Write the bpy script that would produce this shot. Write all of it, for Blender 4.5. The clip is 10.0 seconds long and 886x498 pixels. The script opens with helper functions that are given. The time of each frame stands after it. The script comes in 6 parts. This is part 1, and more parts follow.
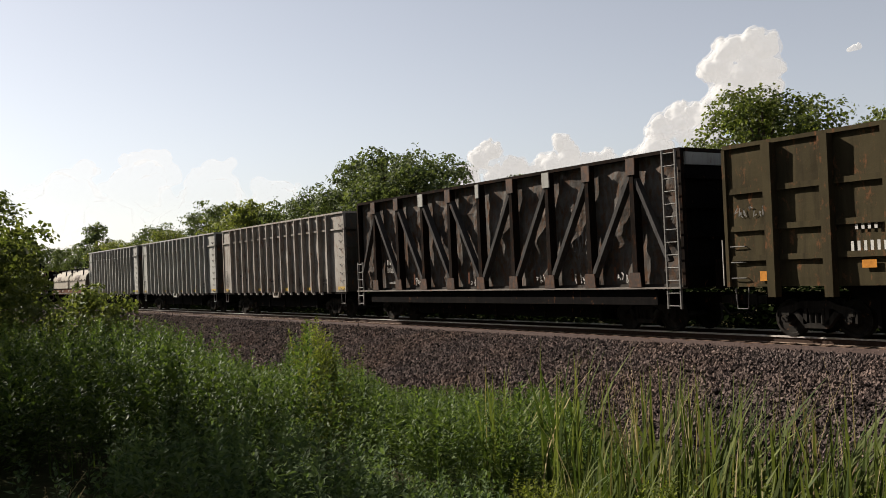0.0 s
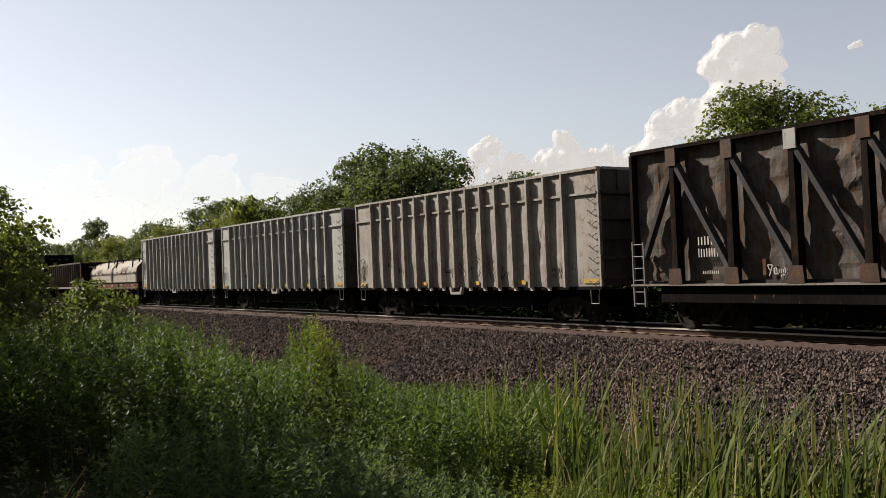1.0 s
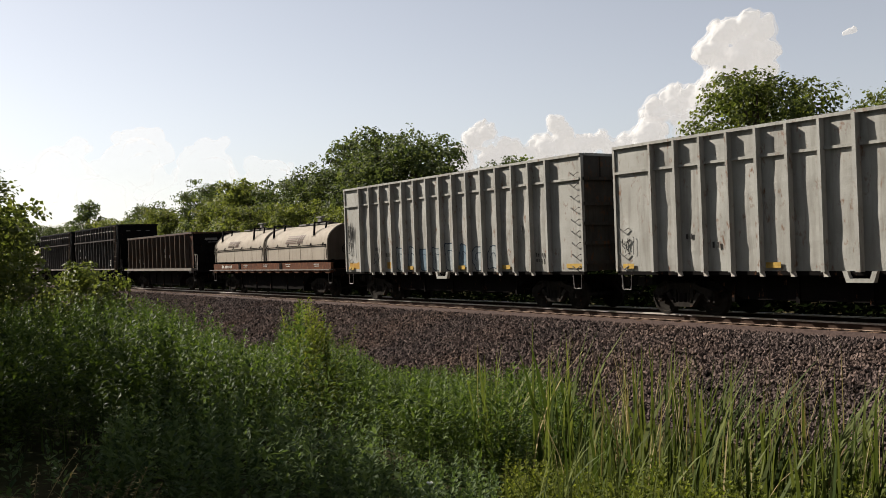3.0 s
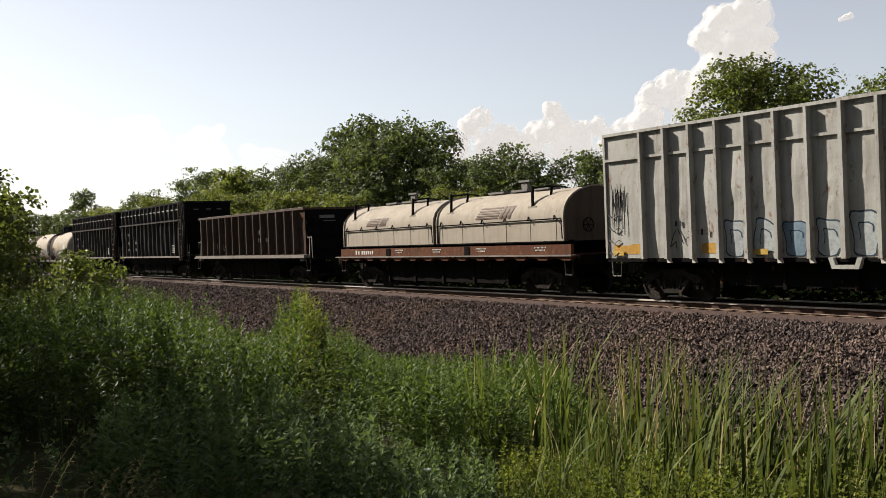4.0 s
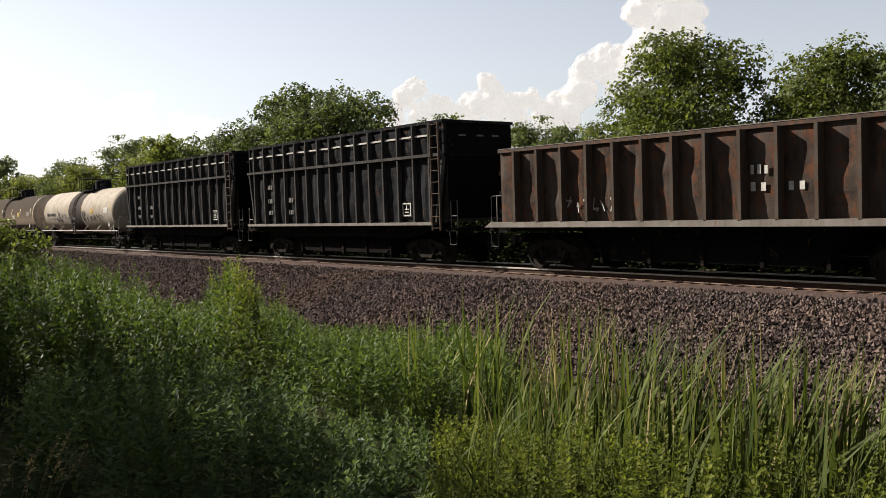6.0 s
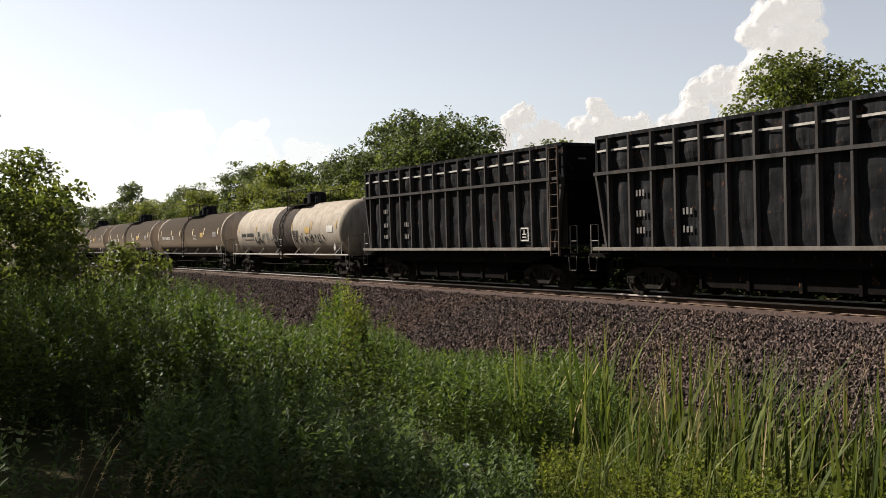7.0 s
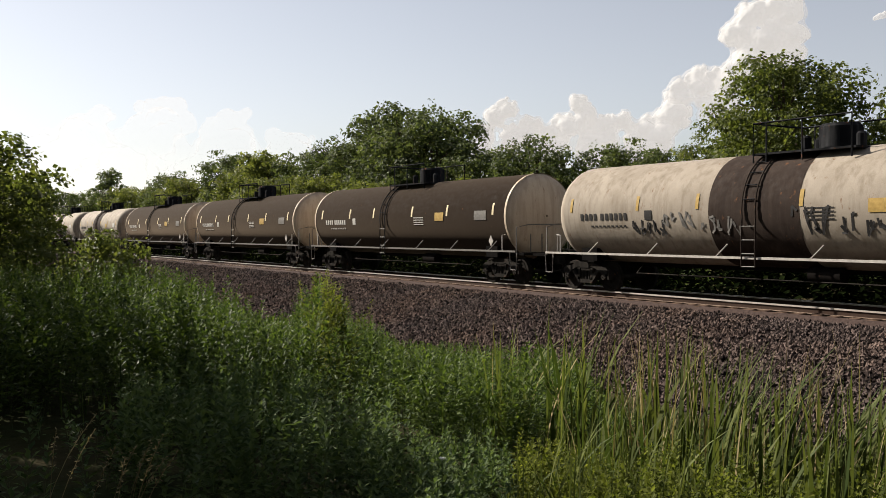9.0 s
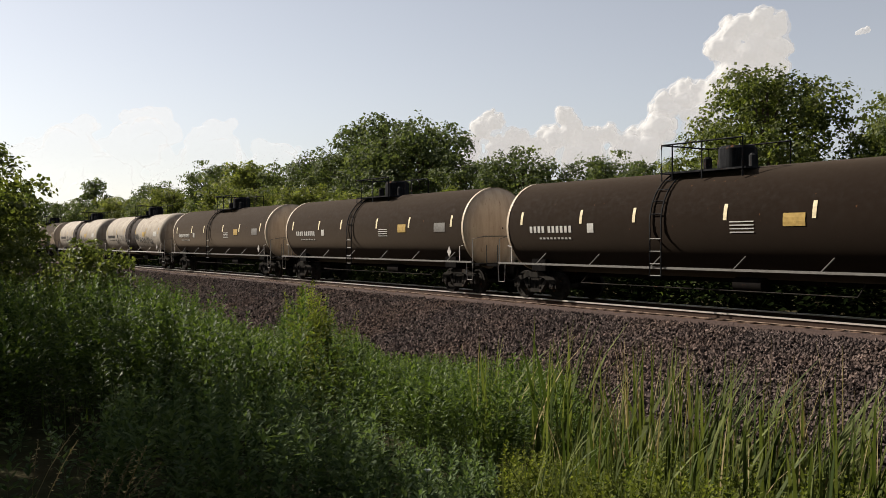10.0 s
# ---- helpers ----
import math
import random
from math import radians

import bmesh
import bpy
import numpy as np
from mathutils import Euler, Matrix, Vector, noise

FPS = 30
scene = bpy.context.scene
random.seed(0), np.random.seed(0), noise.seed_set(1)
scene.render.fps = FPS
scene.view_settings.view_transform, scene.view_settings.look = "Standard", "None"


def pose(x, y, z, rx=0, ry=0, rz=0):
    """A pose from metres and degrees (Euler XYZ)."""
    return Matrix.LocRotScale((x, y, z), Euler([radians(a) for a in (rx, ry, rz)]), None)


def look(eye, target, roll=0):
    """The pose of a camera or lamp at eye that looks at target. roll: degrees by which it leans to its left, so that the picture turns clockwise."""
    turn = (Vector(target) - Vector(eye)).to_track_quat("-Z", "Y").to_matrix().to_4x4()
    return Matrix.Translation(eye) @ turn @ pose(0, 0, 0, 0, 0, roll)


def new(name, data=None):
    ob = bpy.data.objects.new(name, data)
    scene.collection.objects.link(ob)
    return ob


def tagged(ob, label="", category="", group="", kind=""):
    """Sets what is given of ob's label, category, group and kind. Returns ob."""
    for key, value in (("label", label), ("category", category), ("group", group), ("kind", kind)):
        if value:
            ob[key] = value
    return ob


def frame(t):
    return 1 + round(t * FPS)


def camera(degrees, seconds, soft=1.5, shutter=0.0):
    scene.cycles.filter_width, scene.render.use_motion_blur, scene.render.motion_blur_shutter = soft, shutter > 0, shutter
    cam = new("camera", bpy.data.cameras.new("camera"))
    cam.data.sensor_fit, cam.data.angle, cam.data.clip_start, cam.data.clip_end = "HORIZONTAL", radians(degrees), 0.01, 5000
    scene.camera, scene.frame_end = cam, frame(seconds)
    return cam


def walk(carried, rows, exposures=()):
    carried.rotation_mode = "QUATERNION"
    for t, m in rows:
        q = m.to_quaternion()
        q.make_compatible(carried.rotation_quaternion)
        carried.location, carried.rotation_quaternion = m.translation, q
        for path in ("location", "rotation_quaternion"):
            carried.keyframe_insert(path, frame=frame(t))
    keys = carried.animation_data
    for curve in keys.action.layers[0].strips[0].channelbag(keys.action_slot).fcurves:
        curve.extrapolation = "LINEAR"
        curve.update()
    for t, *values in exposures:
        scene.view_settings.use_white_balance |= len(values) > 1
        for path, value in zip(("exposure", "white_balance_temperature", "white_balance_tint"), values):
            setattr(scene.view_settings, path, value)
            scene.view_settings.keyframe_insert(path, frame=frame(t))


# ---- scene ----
T = 20.88          # distance from the camera's foot line to the track's centre line
EYE = 2.0          # height of the camera over the rail heads
SPEED = 16.45      # metres a second, towards +x
cam = camera(51.2, 10.0, soft=0.5)
CAMERA_ROWS = [
    (0.0, 56.39, 1.35, 2.37),
    (0.5, 56.46, 1.18, 2.31),
    (1.0, 56.40, 1.13, 2.22),
    (1.5, 56.29, 0.96, 2.08),
    (2.0, 56.18, 0.76, 2.05),
    (2.5, 56.10, 0.49, 1.98),
    (4.0, 55.74, -0.65, 2.09),
    (4.5, 55.22, -1.23, 2.19),
    (5.0, 51.91, -2.24, 2.04),
    (5.2, 51.27, -2.60, 1.83),
    (6.3, 52.31, -2.57, 1.71),
    (6.5, 55.04, -1.90, 1.61),
    (7.0, 58.31, -0.85, 1.53),
    (7.5, 58.78, -0.82, 1.21),
    (8.0, 58.59, -1.15, 0.94),
    (8.5, 57.86, -1.38, 0.72),
    (9.0, 57.12, -1.27, 0.39),
    (9.5, 56.58, -0.92, 0.18),
    (10.0, 56.25, -0.58, 0.19),
]
walk(cam, [(t, pose(0, 0, EYE, 90 + p, r, y)) for t, y, p, r in CAMERA_ROWS],
     exposures=[(0.0, 1.24), (2.7, 1.26), (3.8, 1.36), (4.5, 1.52), (5.2, 1.52), (6.5, 1.42), (8.0, 1.32), (9.0, 1.27), (10.0, 1.18)])

# ---- world and sun ----
SUN_SIDE, SUN_UP = 25.0, 33.0   # degrees of the sun off the track's line towards the camera's side, and above the horizon
to_sun = Vector((-math.cos(radians(SUN_UP)) * math.cos(radians(SUN_SIDE)),
                 -math.cos(radians(SUN_UP)) * math.sin(radians(SUN_SIDE)), math.sin(radians(SUN_UP))))
world = bpy.data.worlds.new("world")
scene.world = world
world.use_nodes = True
wn = world.node_tree
sky = wn.nodes.new("ShaderNodeTexSky")
sky.sky_type = "NISHITA"
sky.sun_disc = False
sky.sun_elevation = radians(SUN_UP)
sky.sun_rotation = math.atan2(to_sun.x, to_sun.y)
sky.air_density, sky.dust_density, sky.ozone_density = 1.0, 0.6, 1.5
wn.nodes["Background"].inputs["Strength"].default_value = 0.05
haze = wn.nodes.new("ShaderNodeHueSaturation")     # a thin summer haze takes most of the blue out
haze.inputs["Saturation"].default_value = 0.42
wn.links.new(sky.outputs["Color"], haze.inputs["Color"])
warm = wn.nodes.new("ShaderNodeMix")
warm.data_type, warm.blend_type = "RGBA", "MULTIPLY"
warm.inputs[0].default_value, warm.inputs[7].default_value = 1.0, (1.035, 1.0, 1.0, 1)
wn.links.new(haze.outputs["Color"], warm.inputs[6])
wn.links.new(warm.outputs[2], wn.nodes["Background"].inputs["Color"])
sun = new("sun", bpy.data.lights.new("sun", "SUN"))
sun.data.energy, sun.data.angle, sun.data.color = 5.0, radians(0.6), (1.0, 0.93, 0.82)
sun.matrix_world = look((0, 0, 60), Vector((0, 0, 60)) - to_sun)


# ---- materials ----
def nodes_of(name):
    m = bpy.data.materials.new(name)
    m.use_nodes = True
    return m, m.node_tree, m.node_tree.nodes["Principled BSDF"]


def noise_at(nt, scale, detail=4.0, stretch=(1, 1, 1), rough=0.6, coord="Object"):
    tc = nt.nodes.new("ShaderNodeTexCoord")
    mp = nt.nodes.new("ShaderNodeMapping")
    mp.inputs["Scale"].default_value = stretch
    n = nt.nodes.new("ShaderNodeTexNoise")
    n.inputs["Scale"].default_value, n.inputs["Detail"].default_value, n.inputs["Roughness"].default_value = scale, detail, rough
    nt.links.new(tc.outputs[coord], mp.inputs["Vector"])
    nt.links.new(mp.outputs["Vector"], n.inputs["Vector"])
    return n.outputs["Fac"]


def ramp(nt, fac, lo, hi, a=(0, 0, 0), b=(1, 1, 1)):
    r = nt.nodes.new("ShaderNodeValToRGB")
    r.color_ramp.elements[0].position, r.color_ramp.elements[1].position = lo, hi
    r.color_ramp.elements[0].color, r.color_ramp.elements[1].color = (*a, 1), (*b, 1)
    nt.links.new(fac, r.inputs["Fac"])
    return r.outputs["Color"]


def mix(nt, fac, a, b, mode="MIX"):
    n = nt.nodes.new("ShaderNodeMix")
    n.data_type, n.blend_type = "RGBA", mode
    for socket, value in ((n.inputs[0], fac), (n.inputs[6], a), (n.inputs[7], b)):
        if isinstance(value, (int, float)):
            socket.default_value = value
        elif isinstance(value, tuple):
            socket.default_value = (*value, 1)
        else:
            nt.links.new(value, socket)
    return n.outputs[2]


def bump(nt, bsdf, height, strength, distance=0.02):
    b = nt.nodes.new("ShaderNodeBump")
    b.inputs["Strength"].default_value, b.inputs["Distance"].default_value = strength, distance
    nt.links.new(height, b.inputs["Height"])
    nt.links.new(b.outputs["Normal"], bsdf.inputs["Normal"])


def paint(name, base, stain, rust=(0.13, 0.06, 0.03), amount=0.45, rusty=0.12, rough=0.55, metal=0.0, streak=True, relief=0.25, spec=0.12):
    """Weathered paint: large stains, downward streaks, rust spots, fine grain."""
    m, nt, bsdf = nodes_of(name)
    big = ramp(nt, noise_at(nt, 0.9, 5), 0.38, 0.68)
    col = mix(nt, big, base, tuple(b + (s - b) * amount for b, s in zip(base, stain)))
    if streak:
        run = ramp(nt, noise_at(nt, 3.0, 5, (1.6, 1.6, 0.14)), 0.47, 0.72)
        half = nt.nodes.new("ShaderNodeMath")
        half.operation = "MULTIPLY"
        half.inputs[1].default_value = 0.75
        nt.links.new(run, half.inputs[0])
        col = mix(nt, half.outputs[0], col, stain)
    spots = ramp(nt, noise_at(nt, 5.5, 8, (1, 1, 0.5), 0.7), 0.66 - rusty, 0.74 - rusty * 0.5)
    col = mix(nt, spots, col, rust)
    grain = noise_at(nt, 60, 3)
    col = mix(nt, 0.25, col, ramp(nt, grain, 0.3, 0.7, (0.35, 0.35, 0.35), (1, 1, 1)), "MULTIPLY")
    nt.links.new(col, bsdf.inputs["Base Color"])
    nt.links.new(ramp(nt, noise_at(nt, 7, 4), 0.3, 0.7, (rough - 0.12,) * 3, (rough + 0.2,) * 3), bsdf.inputs["Roughness"])
    bsdf.inputs["Metallic"].default_value = metal
    bsdf.inputs["Specular IOR Level"].default_value = spec
    bump(nt, bsdf, noise_at(nt, 12, 5), relief, 0.015)
    return m


def plain(name, base, rough=0.6, metal=0.0, vary=0.35, scale=9.0, spec=0.08):
    m, nt, bsdf = nodes_of(name)
    f = noise_at(nt, scale, 5)
    col = mix(nt, ramp(nt, f, 0.3, 0.7), base, tuple(c * (1 - vary) for c in base))
    nt.links.new(col, bsdf.inputs["Base Color"])
    bsdf.inputs["Roughness"].default_value, bsdf.inputs["Metallic"].default_value = rough, metal
    bsdf.inputs["Specular IOR Level"].default_value = spec
    bump(nt, bsdf, noise_at(nt, scale * 5, 4), 0.2, 0.01)
    return m


def leafy(name, dark, light, translucent=0.35, rough=0.55, gloss=0.12):
    """Leaves that differ from one to the next and let light through."""
    m, nt, bsdf = nodes_of(name)
    geo = nt.nodes.new("ShaderNodeNewGeometry")
    col = mix(nt, geo.outputs["Random Per Island"], dark, light)
    patch = ramp(nt, noise_at(nt, 0.35, 3), 0.35, 0.7, (0.62, 0.62, 0.6), (1.15, 1.1, 0.95))
    col = mix(nt, 0.8, col, patch, "MULTIPLY")
    nt.links.new(col, bsdf.inputs["Base Color"])
    bsdf.inputs["Roughness"].default_value = rough
    bsdf.inputs["Specular IOR Level"].default_value = gloss
    tr = nt.nodes.new("ShaderNodeBsdfTranslucent")
    nt.links.new(mix(nt, 1.0, col, (1.2, 1.25, 0.65), "MULTIPLY"), tr.inputs["Color"])
    mx = nt.nodes.new("ShaderNodeMixShader")
    mx.inputs[0].default_value = translucent
    nt.links.new(bsdf.outputs[0], mx.inputs[1])
    nt.links.new(tr.outputs[0], mx.inputs[2])
    nt.links.new(mx.outputs[0], nt.nodes["Material Output"].inputs["Surface"])
    return m


def dusty(m, weight, tint):
    """Adds a tinted sheen at a slant, for fine dust and the mirrored low sky."""
    bsdf = m.node_tree.nodes["Principled BSDF"]
    bsdf.inputs["Sheen Weight"].default_value, bsdf.inputs["Sheen Roughness"].default_value = weight, 0.4
    bsdf.inputs["Sheen Tint"].default_value = (*tint, 1)


white_paint = paint("white_paint", (0.295, 0.290, 0.268), (0.15, 0.138, 0.12), amount=0.45, rusty=0.09)
stained_white = paint("stained_white_paint", (0.265, 0.243, 0.217), (0.13, 0.105, 0.083), rust=(0.14, 0.075, 0.045), amount=0.5, rusty=0.13)
# End paint: white under grime, darkened further for the shade on the ends.
grimy_shaded_white = paint("grimy_shaded_end_paint", (0.075, 0.070, 0.062), (0.03, 0.027, 0.023), amount=0.7, rusty=0.12, rough=0.8, spec=0.01)
brown_black = paint("brown_black_paint", (0.008, 0.006, 0.005), (0.018, 0.014, 0.012), rust=(0.035, 0.016, 0.009), amount=0.7, rusty=0.14, rough=0.8, spec=0.01)
worn_sheet = paint("worn_brown_sheet", (0.042, 0.037, 0.034), (0.125, 0.114, 0.104), rust=(0.085, 0.048, 0.03), amount=0.85, rusty=0.2, relief=0.5, rough=0.8, spec=0.01)
# Near-black for car ends and the coil car's sill gap: shade painted as colour.
shade_black = paint("shade_black_paint", (0.005, 0.0046, 0.0045), (0.010, 0.009, 0.008), rusty=0.02, rough=0.8, spec=0.01)
# Cream darkened: the shade on the hoods' end faces is painted in.
hood_end = paint("shaded_hood_end_paint", (0.09, 0.075, 0.062), (0.05, 0.042, 0.034), rusty=0.04, rough=0.8, spec=0.01)
brown_fines = plain("brown_fines", (0.060, 0.041, 0.036), 0.95, 0.0, 0.5, 14)
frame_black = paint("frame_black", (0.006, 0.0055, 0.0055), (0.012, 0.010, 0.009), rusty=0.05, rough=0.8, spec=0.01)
olive_paint = paint("olive_paint", (0.052, 0.042, 0.024), (0.026, 0.021, 0.014), rusty=0.1, rough=0.8, spec=0.01)
cream_paint = paint("cream_paint", (0.265, 0.230, 0.188), (0.19, 0.16, 0.128), amount=0.45, rusty=0.04, rough=0.8, relief=0.08)
rust_paint = paint("rust_red_paint", (0.092, 0.040, 0.025), (0.040, 0.024, 0.019), rusty=0.16, spec=0.02)
pale_ledge = paint("pale_ledge_paint", (0.17, 0.150, 0.135), (0.09, 0.075, 0.062), amount=0.6, rusty=0.08)
brown_post = paint("brown_post_paint", (0.075, 0.061, 0.051), (0.04, 0.032, 0.027), rust=(0.075, 0.038, 0.022), amount=0.6, rusty=0.15, rough=0.8, spec=0.01)
# Black made paler for posts and braces: sunlight on them is in the colour.
lit_black = paint("lit_black_paint", (0.064, 0.060, 0.058), (0.03, 0.027, 0.026), amount=0.6, rusty=0.06, rough=0.8, spec=0.01)
streaked_sheet = paint("streaked_brown_sheet", (0.034, 0.026, 0.022), (0.092, 0.073, 0.062), rust=(0.11, 0.046, 0.026), amount=0.6, rusty=0.17, rough=0.8, spec=0.01)
rusty_brown = paint("rusty_brown_paint", (0.048, 0.028, 0.020), (0.032, 0.024, 0.020), rust=(0.085, 0.038, 0.018), amount=0.8, rusty=0.2)
black_paint = paint("black_paint", (0.008, 0.0083, 0.0094), (0.045, 0.045, 0.047), amount=0.35, rusty=0.06, rough=0.8, spec=0.01)
tank_black = paint("tank_black_paint", (0.0115, 0.0076, 0.0056), (0.0175, 0.0118, 0.0086), amount=0.25, rusty=0.0, streak=False, relief=0.04, rough=0.85, spec=0.02)
# The warm low sky that far tanks reflect is put into this sheen.
dusty(tank_black, 0.14, (1.0, 0.78, 0.58))
tank_white = paint("tank_white_paint", (0.285, 0.245, 0.20), (0.15, 0.12, 0.09), amount=0.45, rusty=0.05, rough=0.8, relief=0.06)
tank_band = paint("tank_band_paint", (0.024, 0.017, 0.014), (0.048, 0.036, 0.030), amount=0.6, rusty=0.05, relief=0.06, rough=0.8, spec=0.04)
head_tan = paint("head_tan_paint", (0.50, 0.41, 0.31), (0.30, 0.23, 0.17), amount=0.4, rusty=0.05)
steel_dark = paint("bogie_steel", (0.012, 0.0108, 0.010), (0.045, 0.040, 0.035), rusty=0.06, rough=0.8, spec=0.01)
bare_rail = plain("worn_rail_head", (0.46, 0.40, 0.36), 0.45, 0.35, 0.25, spec=0.5)
rail_rust = plain("rail_rust", (0.05, 0.030, 0.022), 0.8, 0.0, 0.4)
tie_wood = plain("weathered_tie", (0.12, 0.075, 0.052), 0.9, 0.0, 0.5, 6)
letter_white = plain("lettering_white", (0.45, 0.43, 0.40), 0.6)
letter_dark = plain("lettering_dark", (0.03, 0.028, 0.028), 0.6)
logo_brown = plain("logo_brown", (0.085, 0.050, 0.036), 0.6)
stripe_yellow = plain("reflective_yellow", (0.38, 0.245, 0.06), 0.6)
dull_yellow = plain("faded_yellow", (0.36, 0.24, 0.075), 0.6)
stripe_pale = plain("reflective_pale", (0.62, 0.52, 0.34), 0.5)
placard_orange = plain("placard_orange", (0.42, 0.17, 0.03), 0.5)
petal_white = plain("white_petals", (0.75, 0.75, 0.70), 0.7)
grab_white = plain("pale_handrail_paint", (0.40, 0.37, 0.34), 0.6)
grab_grey = plain("grey_handrail_paint", (0.15, 0.14, 0.13), 0.6)
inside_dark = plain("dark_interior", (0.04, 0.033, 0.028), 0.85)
bark = plain("bark", (0.085, 0.065, 0.048), 0.9, 0, 0.5, 5)
tree_leaves = leafy("tree_leaves", (0.044, 0.062, 0.028), (0.108, 0.128, 0.055), 0.42)
maple_leaves = leafy("maple_leaves", (0.046, 0.064, 0.018), (0.122, 0.138, 0.042), 0.45)
pale_leaves = leafy("pale_tree_leaves", (0.070, 0.088, 0.026), (0.155, 0.168, 0.055), 0.45)
bush_leaves = leafy("bush_leaves", (0.055, 0.075, 0.020), (0.15, 0.165, 0.055), 0.42)
weed_leaves = leafy("weed_leaves", (0.020, 0.040, 0.010), (0.108, 0.150, 0.038), 0.38, 0.55, 0.10)
spire_leaves = leafy("blue_green_weed_leaves", (0.030, 0.054, 0.022), (0.110, 0.150, 0.066), 0.35, 0.6, 0.06)
herb_leaves = leafy("yellow_green_herb_leaves", (0.045, 0.062, 0.011), (0.165, 0.182, 0.042), 0.45, 0.6, 0.05)
grass_blades = leafy("grass_blades", (0.030, 0.048, 0.013), (0.122, 0.138, 0.048), 0.28, 0.6, 0.06)
# Near-black leaves: the shade behind the train is put into their colour.
shade_leaves = leafy("shade_painted_leaves", (0.003, 0.005, 0.002), (0.008, 0.012, 0.004), 0.1, 0.9, 0.0)
dry_stalks = leafy("dry_stalks", (0.17, 0.13, 0.075), (0.30, 0.25, 0.15), 0.2, 0.8, 0.0)


def ground_material():
    m, nt, bsdf = nodes_of("weedy_ground")
    col = mix(nt, ramp(nt, noise_at(nt, 0.5, 6), 0.35, 0.65), (0.022, 0.03, 0.01), (0.045, 0.036, 0.02))
    col = mix(nt, 0.5, col, ramp(nt, noise_at(nt, 9, 6), 0.3, 0.7, (0.5, 0.5, 0.5), (1.2, 1.2, 1.1)), "MULTIPLY")
    nt.links.new(col, bsdf.inputs["Base Color"])
    bsdf.inputs["Roughness"].default_value = 0.95
    bsdf.inputs["Specular IOR Level"].default_value = 0.02
    bump(nt, bsdf, noise_at(nt, 6, 8), 0.8, 0.08)
    return m


def stone_material(name, islands):
    m, nt, bsdf = nodes_of(name)
    if islands:
        geo = nt.nodes.new("ShaderNodeNewGeometry")
        fac = geo.outputs["Random Per Island"]
    else:
        tc = nt.nodes.new("ShaderNodeTexCoord")
        vo = nt.nodes.new("ShaderNodeTexVoronoi")
        vo.inputs["Scale"].default_value = 13
        nt.links.new(tc.outputs["Object"], vo.inputs["Vector"])
        sep = nt.nodes.new("ShaderNodeSeparateColor")
        nt.links.new(vo.outputs["Color"], sep.inputs["Color"])
        fac = sep.outputs[0]
        bump(nt, bsdf, vo.outputs["Distance"], 1.0, 0.09)
    col = ramp(nt, fac, 0.0, 1.0, (0.006, 0.005, 0.005), (0.148, 0.114, 0.100))
    col = mix(nt, ramp(nt, noise_at(nt, 0.45, 4), 0.35, 0.7), col, (0.012, 0.009, 0.008), "MIX") if not islands else col
    dust = ramp(nt, noise_at(nt, 0.3, 4), 0.4, 0.7, (0.8, 0.78, 0.8), (1.1, 0.98, 0.9))
    col = mix(nt, 1.0, col, dust, "MULTIPLY")
    nt.links.new(col, bsdf.inputs["Base Color"])
    bsdf.inputs["Roughness"].default_value = 0.95
    bsdf.inputs["Specular IOR Level"].default_value = 0.05
    return m


pale_spray = plain("pale_spray", (0.27, 0.29, 0.29), 0.6)
blue_spray = plain("blue_grey_spray", (0.13, 0.18, 0.22), 0.6)
line_spray = plain("dark_blue_spray", (0.035, 0.05, 0.07), 0.6)
orange_spray = plain("orange_spray", (0.34, 0.19, 0.04), 0.6)
earth = ground_material()
gravel_bed = stone_material("gravel_bed", False)
gravel_stone = stone_material("gravel_stone", True)


